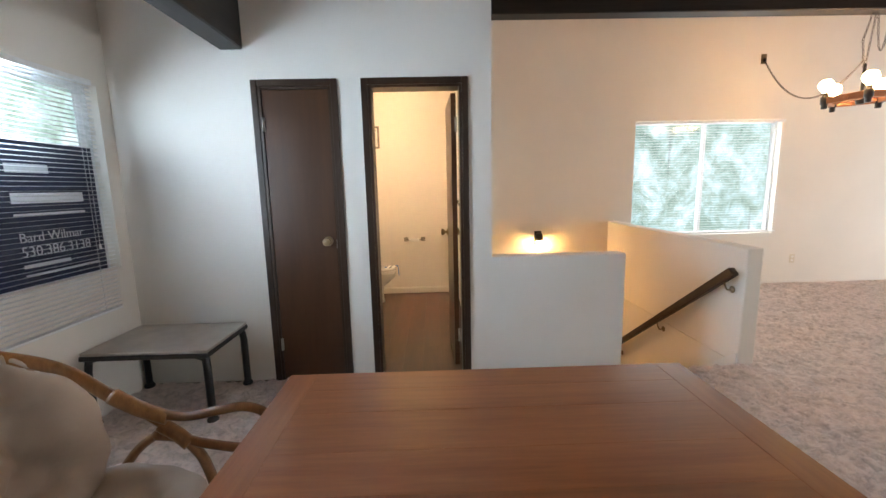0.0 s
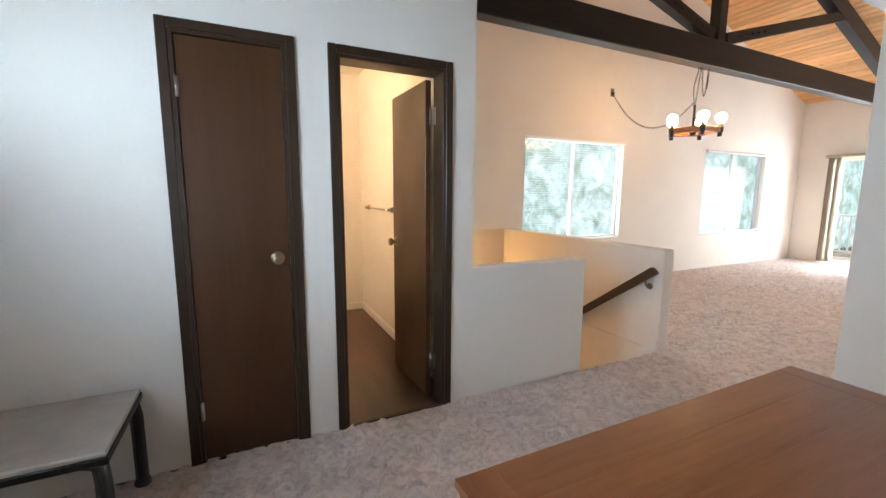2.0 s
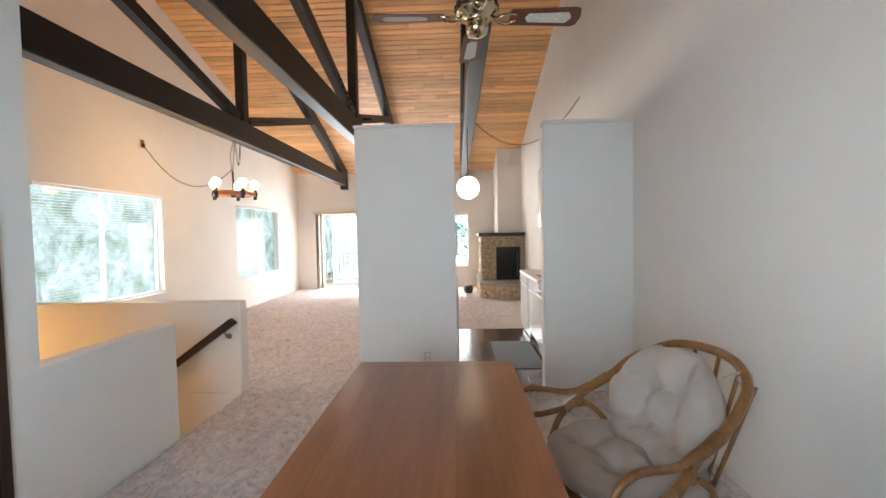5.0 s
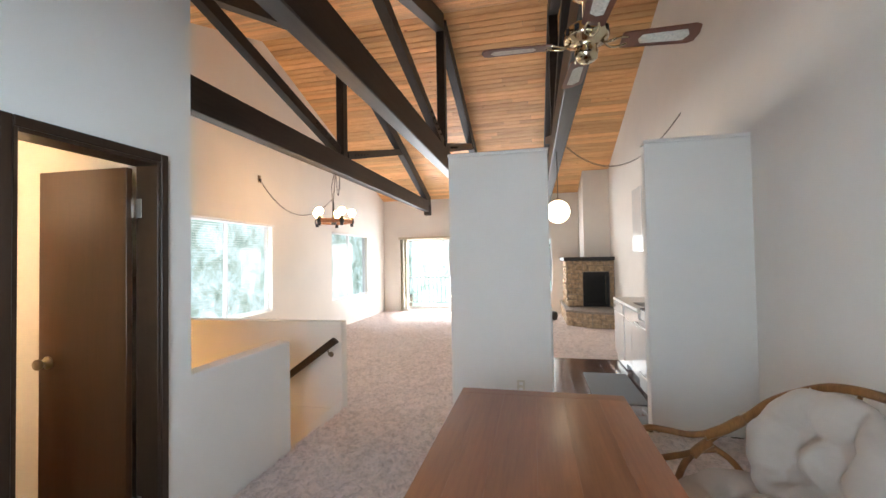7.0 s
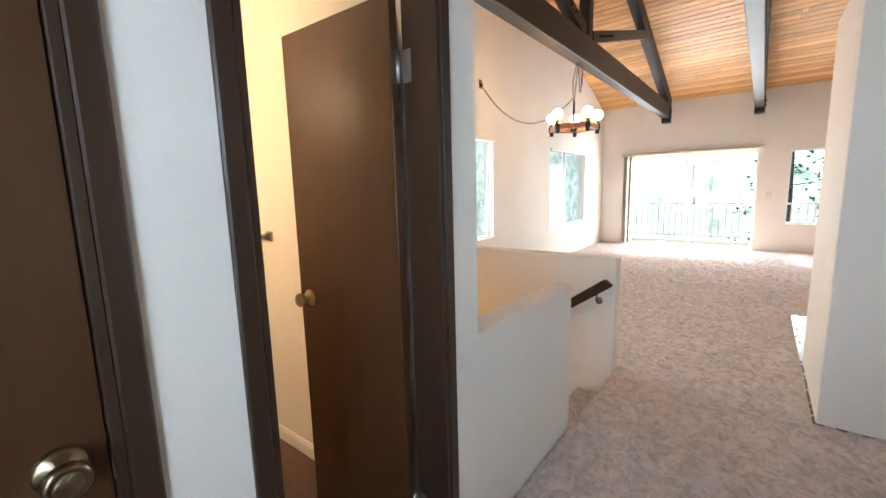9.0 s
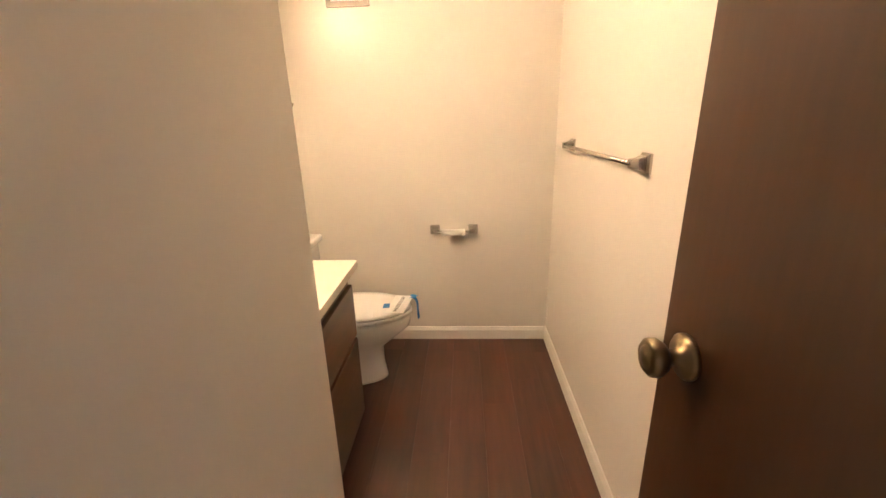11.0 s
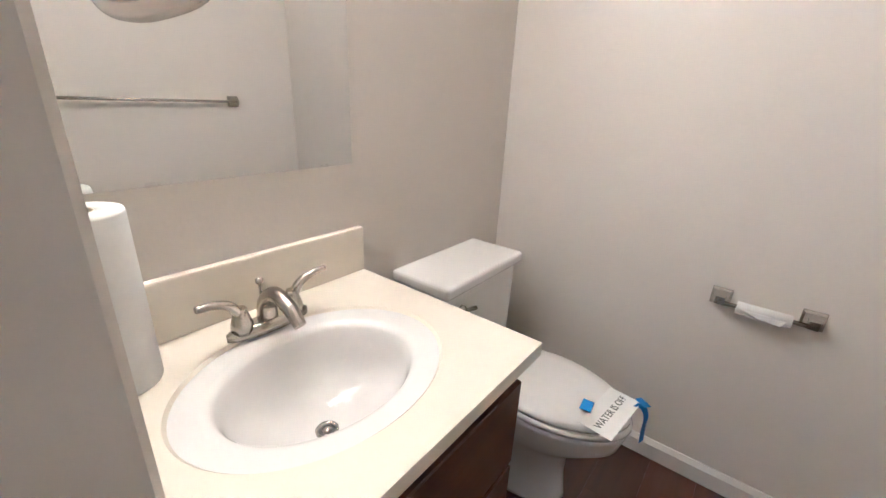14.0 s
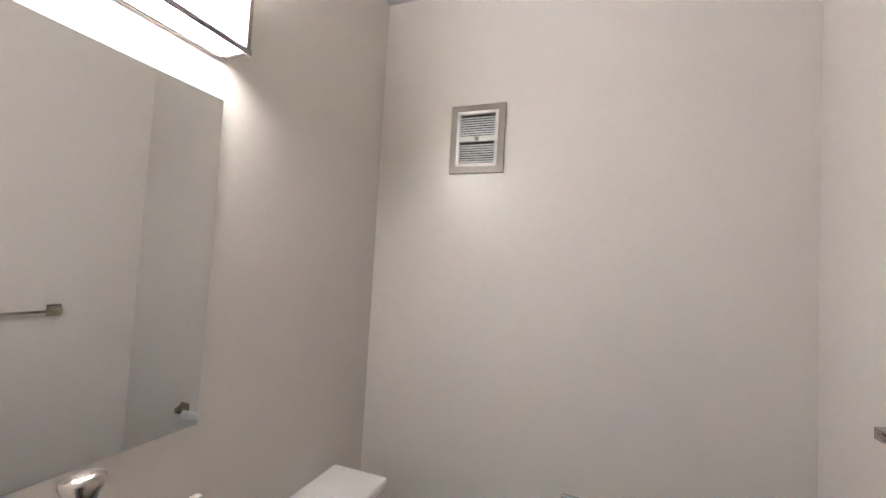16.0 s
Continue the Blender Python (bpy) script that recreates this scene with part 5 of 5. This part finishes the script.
# towel ring
trg = thing("towel_ring", "brushed nickel open towel ring on wall", "towel ring", (-0.90, 3.748, 1.44))
b = lathed([(0.066, 0), (0.066, 0.007), (0.050, 0.020), (0.034, 0.042), (0.023, 0.068), (0.018, 0.088), (0.013, 0.098), (0.004, 0.101)], pose(-0.89, 3.748, 1.457, -90, 0, 0) @ pose(0, 0, 0, 0, 0, 45), 4)
for f in b.faces:
    f.smooth = False
part("post", b, M_NICKEL, trg)
part("ring", tubed(curve_pts([(-0.888, 3.825, 1.452), (-0.884, 3.822, 1.42), (-0.874, 3.82, 1.37), (-0.861, 3.82, 1.320), (-0.838, 3.82, 1.300), (-0.79, 3.82, 1.292), (-0.74, 3.82, 1.291), (-0.70, 3.82, 1.294), (-0.681, 3.82, 1.305), (-0.675, 3.82, 1.325), (-0.675, 3.82, 1.35)], 6), 0.0066, 14), M_NICKEL, trg)
part("finial", lathed([(0.0064, 0), (0.0075, 0.006), (0.0105, 0.012), (0.0105, 0.015), (0.003, 0.016)], pose(-0.675, 3.82, 1.345), 16), M_NICKEL, trg)
# toilet
to = thing("toilet", "white ceramic toilet with closed lid", "toilet", (-0.95, 4.74, 0.006))
TY = 4.745
tk = boxed(-1.28, TY - 0.205, 0.37, -1.075, TY + 0.205, 0.715, bevel=0.03, seg=4)
for v in tk.verts:
    f = 0.93 + 0.07 * (v.co.z - 0.37) / 0.345
    v.co.y = TY + (v.co.y - TY) * f
tank = part("tank", tk, M_CERAMIC, to)
part("tank_lid", boxed(-1.283, TY - 0.22, 0.712, -1.06, TY + 0.22, 0.752, bevel=0.016, seg=4), M_CERAMIC, to)
lv = lathed([(0.014, 0), (0.014, 0.01), (0.008, 0.014), (0.008, 0.02)], pose(-1.075, TY - 0.13, 0.655, 0, 90), 14)
tube(lv, [(-1.058, TY - 0.13, 0.655), (-1.054, TY - 0.08, 0.648)], 0.007, 8)
part("flush_lever", lv, M_NICKEL, tank, "chrome flush lever")
BY = 4.775
def oval(bm, levels, seg=40):
    """Stacked egg shapes: centre x, half length, half width, height."""
    rs_ = []
    for cx, a, b_, z in levels:
        rs_.append([bm.verts.new((cx + a * math.cos(2 * math.pi * k / seg), BY + b_ * math.sin(2 * math.pi * k / seg) * (1 - 0.10 * math.cos(2 * math.pi * k / seg)), z)) for k in range(seg)])
    for P, Q in zip(rs_, rs_[1:]):
        for k in range(seg):
            f = bm.faces.new((P[k], P[(k + 1) % seg], Q[(k + 1) % seg], Q[k]))
            f.smooth = True
    bm.faces.new(rs_[0]), bm.faces.new(rs_[-1][::-1])
    bmesh.ops.recalc_face_normals(bm, faces=bm.faces)
    return bm
part("bowl", oval(bmesh.new(), [(-0.885, 0.165, 0.102, 0.006), (-0.885, 0.162, 0.10, 0.02), (-0.887, 0.152, 0.095, 0.10), (-0.885, 0.152, 0.096, 0.19), (-0.85, 0.188, 0.125, 0.25), (-0.82, 0.228, 0.155, 0.31), (-0.815, 0.236, 0.164, 0.36), (-0.815, 0.234, 0.163, 0.375), (-0.815, 0.22, 0.15, 0.378)]), M_CERAMIC, to)
part("deck", boxed(-1.27, TY - 0.15, 0.30, -0.97, TY + 0.15, 0.374, bevel=0.02, seg=3), M_CERAMIC, to)
part("seat", oval(bmesh.new(), [(-0.812, 0.232, 0.16, 0.379), (-0.812, 0.24, 0.168, 0.384), (-0.812, 0.24, 0.168, 0.394), (-0.812, 0.234, 0.162, 0.40)]), M_CERAMIC, to)
part("lid", oval(bmesh.new(), [(-0.815, 0.228, 0.158, 0.402), (-0.815, 0.236, 0.166, 0.407), (-0.815, 0.236, 0.166, 0.416), (-0.815, 0.222, 0.154, 0.424), (-0.815, 0.16, 0.11, 0.428), (-0.815, 0.02, 0.015, 0.429)]), M_CERAMIC, to)
# card taped on the lid
cd = thing("paper_notice", "white paper notice taped on toilet lid", "notice", (-0.635, 4.735, 0.43))
cm = pose(-0.632, 4.755, 0.4335, 0, 2, 84)
b = boxed(-0.11, -0.047, 0, 0.11, 0.047, 0.0008)
bmesh.ops.transform(b, matrix=cm, verts=b.verts)
part("sheet", b, M_PAPER, cd)
writing("lettering", "WATER IS OFF", 0.029, cm @ pose(-0.092, -0.010, 0.0009), M_BLACK, cd)
for x, y, wx, wy, rot in ((-0.03, 0.058, 0.026, 0.016, 12), (0.112, -0.05, 0.012, 0.02, -30)):
    b = boxed(-wx, -wy, 0, wx, wy, 0.0007)
    bmesh.ops.transform(b, matrix=cm @ pose(x, y, 0.0016, 0, 0, rot), verts=b.verts)
    part("tape", b, M_TAPE, cd, "blue masking tape")
b = bmesh.new()
strip = curve_pts([(-0.585, 4.835, 0.434), (-0.565, 4.848, 0.425), (-0.553, 4.853, 0.395), (-0.552, 4.852, 0.35), (-0.549, 4.855, 0.30)], 5)
lw = [b.verts.new(p + Vector((-0.004, -0.012, 0))) for p in strip]
rw = [b.verts.new(p + Vector((0.004, 0.012, 0))) for p in strip]
for i in range(len(strip) - 1):
    b.faces.new((lw[i], rw[i], rw[i + 1], lw[i + 1]))
bmesh.ops.solidify(b, geom=b.faces[:], thickness=0.0008)
part("tape", b, M_TAPE, cd, "hanging strip of blue masking tape")


# wall fittings
def rosette(bm, m):
    """A square flared mounting plate with its post along local z."""
    sizes = [(0.027, 0.0), (0.027, 0.006), (0.021, 0.012), (0.014, 0.030), (0.012, 0.048)]
    rows = [[bm.verts.new(m @ Vector((sx * s, sy * s, z))) for sx, sy in ((-1, -1), (1, -1), (1, 1), (-1, 1))] for s, z in sizes]
    for P, Q in zip(rows, rows[1:]):
        for k in range(4):
            bm.faces.new((P[k], P[(k + 1) % 4], Q[(k + 1) % 4], Q[k]))
    bm.faces.new(rows[-1]), bm.faces.new(rows[0][::-1])
    bmesh.ops.recalc_face_normals(bm, faces=bm.faces)
    return bm


ph = thing("toilet_paper_holder", "brushed nickel holder with nearly empty roll", "paper holder", (-0.36, 5.155, 0.713))
for x in (-0.468, -0.25):
    part("post", rosette(bmesh.new(), pose(x, 5.155, 0.713, 90)), M_NICKEL, ph)
part("rod", tubed([(-0.468, 5.113, 0.708), (-0.25, 5.113, 0.708)], 0.006, 8), M_NICKEL, ph)
rl2 = tubed([(-0.425, 5.113, 0.706), (-0.295, 5.113, 0.706)], 0.018, 16)
tail = bmesh.new()
flap = [tail.verts.new(p) for p in ((-0.42, 5.094, 0.712), (-0.305, 5.0945, 0.710), (-0.318, 5.092, 0.690), (-0.372, 5.088, 0.697), (-0.40, 5.091, 0.707))]
tail.faces.new(flap)
bmesh.ops.solidify(tail, geom=tail.faces[:], thickness=0.0006)
part("roll", rl2, M_PAPER, ph, "nearly empty white paper roll")
part("loose_end", tail, M_PAPER, ph)
tb = thing("towel_bar", "brushed nickel towel bar on bathroom wall", "towel bar", (0.193, 4.42, 1.19))
for y in (4.04, 4.80):
    part("post", rosette(bmesh.new(), pose(0.193, y, 1.19, 0, -90)), M_NICKEL, tb)
part("bar", tubed([(0.15, 4.04, 1.19), (0.15, 4.80, 1.19)], 0.007, 10), M_NICKEL, tb)
vt = thing("wall_heater", "louvred wall heater grille in nickel frame", "heater", (-0.86, 5.155, 1.988))
gx0, gx1, gz0, gz1 = -0.967, -0.753, 1.855, 2.122
part("frame", wall_boxes(bmesh.new(), "y", 5.143, 5.155, gx0, gx1, gz0, gz1, [(gx0 + 0.025, gx1 - 0.025, gz0 + 0.025, gz1 - 0.025)]), M_GRILLE, vt)
part("backing", boxed(gx0 + 0.025, 5.151, gz0 + 0.025, gx1 - 0.025, 5.154, gz1 - 0.025), M_SOOT, vt)
part("grille_rim", wall_boxes(bmesh.new(), "y", 5.141, 5.151, gx0 + 0.025, gx1 - 0.025, gz0 + 0.025, gz1 - 0.025, [(gx0 + 0.037, gx1 - 0.037, gz0 + 0.037, 1.978), (gx0 + 0.037, gx1 - 0.037, 1.999, gz1 - 0.037)]), M_TRIM, vt)
sl = boxed(gx0 + 0.037, -0.004, -0.0022, gx1 - 0.037, 0.004, 0.0022)
bmesh.ops.translate(sl, vec=(0.86, 0, 0), verts=sl.verts)
bmesh.ops.rotate(sl, cent=(0, 0, 0), matrix=Matrix.Rotation(radians(28), 3, "X"), verts=sl.verts)
# White colour stands in for the vanity light's reflection on metal louvres.
slm = mesh_of("louvre", sl, M_VINYL)
for zz in (1.899, 2.006):
    for k in range(8):
        piece("louvre", slm, (-0.86, 5.145, zz + 0.0092 * k), vt)
part("knob", lathed([(0.008, 0), (0.008, 0.008), (0.002, 0.01)], pose(-0.86, 5.141, 1.988, 90), 12), M_STEEL, vt)
sw = thing("light_switch", "ivory double light switch plate in bathroom", "switch", (-0.637, 3.02, 1.22))
part("plate", boxed(-0.637, 2.96, 1.162, -0.630, 3.076, 1.278, bevel=0.003), M_IVORY, sw)
for y in (2.995, 3.041):
    part("toggle", boxed(-0.630, y - 0.004, 1.215, -0.615, y + 0.004, 1.235, bevel=0.002), M_IVORY, sw)
    for z in (1.19, 1.25):
        part("screw", lathed([(0.004, 0), (0.003, 0.0015)], pose(-0.630, y, z, 0, 90), 8), M_STEEL, sw)


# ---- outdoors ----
# Forest panels glow by themselves; outdoor brightness is put into the emission colour.
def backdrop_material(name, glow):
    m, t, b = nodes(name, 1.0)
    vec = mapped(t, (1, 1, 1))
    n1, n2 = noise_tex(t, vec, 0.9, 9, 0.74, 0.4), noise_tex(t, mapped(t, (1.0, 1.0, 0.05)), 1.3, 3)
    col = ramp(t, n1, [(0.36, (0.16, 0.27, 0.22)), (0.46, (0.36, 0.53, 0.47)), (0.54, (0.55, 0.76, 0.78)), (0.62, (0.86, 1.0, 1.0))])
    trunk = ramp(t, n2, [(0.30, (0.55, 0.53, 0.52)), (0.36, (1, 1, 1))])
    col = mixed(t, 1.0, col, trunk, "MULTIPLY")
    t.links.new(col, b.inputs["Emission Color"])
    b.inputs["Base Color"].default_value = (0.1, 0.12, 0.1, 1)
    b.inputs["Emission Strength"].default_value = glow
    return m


# Same painted daylight twice; the east panel only glows stronger.
M_FAR = backdrop_material("glowing_forest_backdrop", 0.85)
M_FAR_BRIGHT = backdrop_material("brighter_glowing_forest_backdrop", 2.6)
structure("ground", boxed(-3000, -3000, -3.3, 3000, 3000, -3.2), M_GRASS, "pine forest floor below the house", "ground")
structure("backdrop_north", boxed(-30, 17, -3.2, 75, 17.1, 14), M_FAR, "self-glowing backdrop of distant pine forest", "backdrop")
structure("backdrop_east", boxed(28, -22, -3.2, 28.1, 10, 9), M_FAR_BRIGHT, "self-glowing backdrop of distant pine forest", "backdrop")
structure("backdrop_west", boxed(-14.1, -14, -3.2, -14, 18, 10), M_FAR, "self-glowing backdrop of distant pine forest", "backdrop")


def needle_clump(seed):
    r = random.Random(seed)
    verts, faces = [], []
    for k in range(420):
        a, h = r.uniform(0, 2 * math.pi), r.random()
        rad = (1.9 * (1 - h) + 0.25) * math.sqrt(r.random())
        c = Vector((rad * math.cos(a), rad * math.sin(a), 1.5 + 7.5 * h - 0.25 * rad))
        for _ in range(3):
            d = Vector((r.gauss(0, 1), r.gauss(0, 1), r.gauss(0, 0.5))).normalized() * r.uniform(0.12, 0.32)
            s = d.cross(Vector((0, 0, 1))).normalized() * r.uniform(0.03, 0.07)
            i = len(verts)
            verts += [c - s, c + d * 0.5 - s * 1.3, c + d, c + d * 0.5 + s * 1.3]
            faces.append((i, i + 1, i + 2, i + 3))
    me = bpy.data.meshes.new("crown")
    me.from_pydata([tuple(v) for v in verts], [], faces)
    me.materials.append(M_LEAF)
    return me


crowns = [needle_clump(3), needle_clump(8)]
for i, (x, y, s) in enumerate(((24.0, 1.0, 1.2), (-8.5, 4.2, 1.0))):
    tr = thing("pine_tree", "tall green pine tree outside the house", "tree", (x, y, -3.2), "pine trees")
    trunk = tubed(curve_pts([(x, y, -3.2), (x + 0.06, y, 0), (x - 0.04, y + 0.05, 3.2), (x, y, 6.0 * s)], 4), 0.17 * s, 10, r_end=0.03)
    for k in range(7):
        a, z = k * 2.4, -0.6 + 0.9 * k
        tube(trunk, [(x, y, z), (x + 0.7 * math.cos(a), y + 0.7 * math.sin(a), z + 0.12), (x + 1.4 * math.cos(a), y + 1.4 * math.sin(a), z + 0.05)], 0.035, 5, r_end=0.01)
    part("trunk", trunk, M_BARK, tr)
    cr = piece("crown", crowns[i % 2], (x, y, -3.2), tr, 0.7 * i)
    cr.scale = (s, s, s)
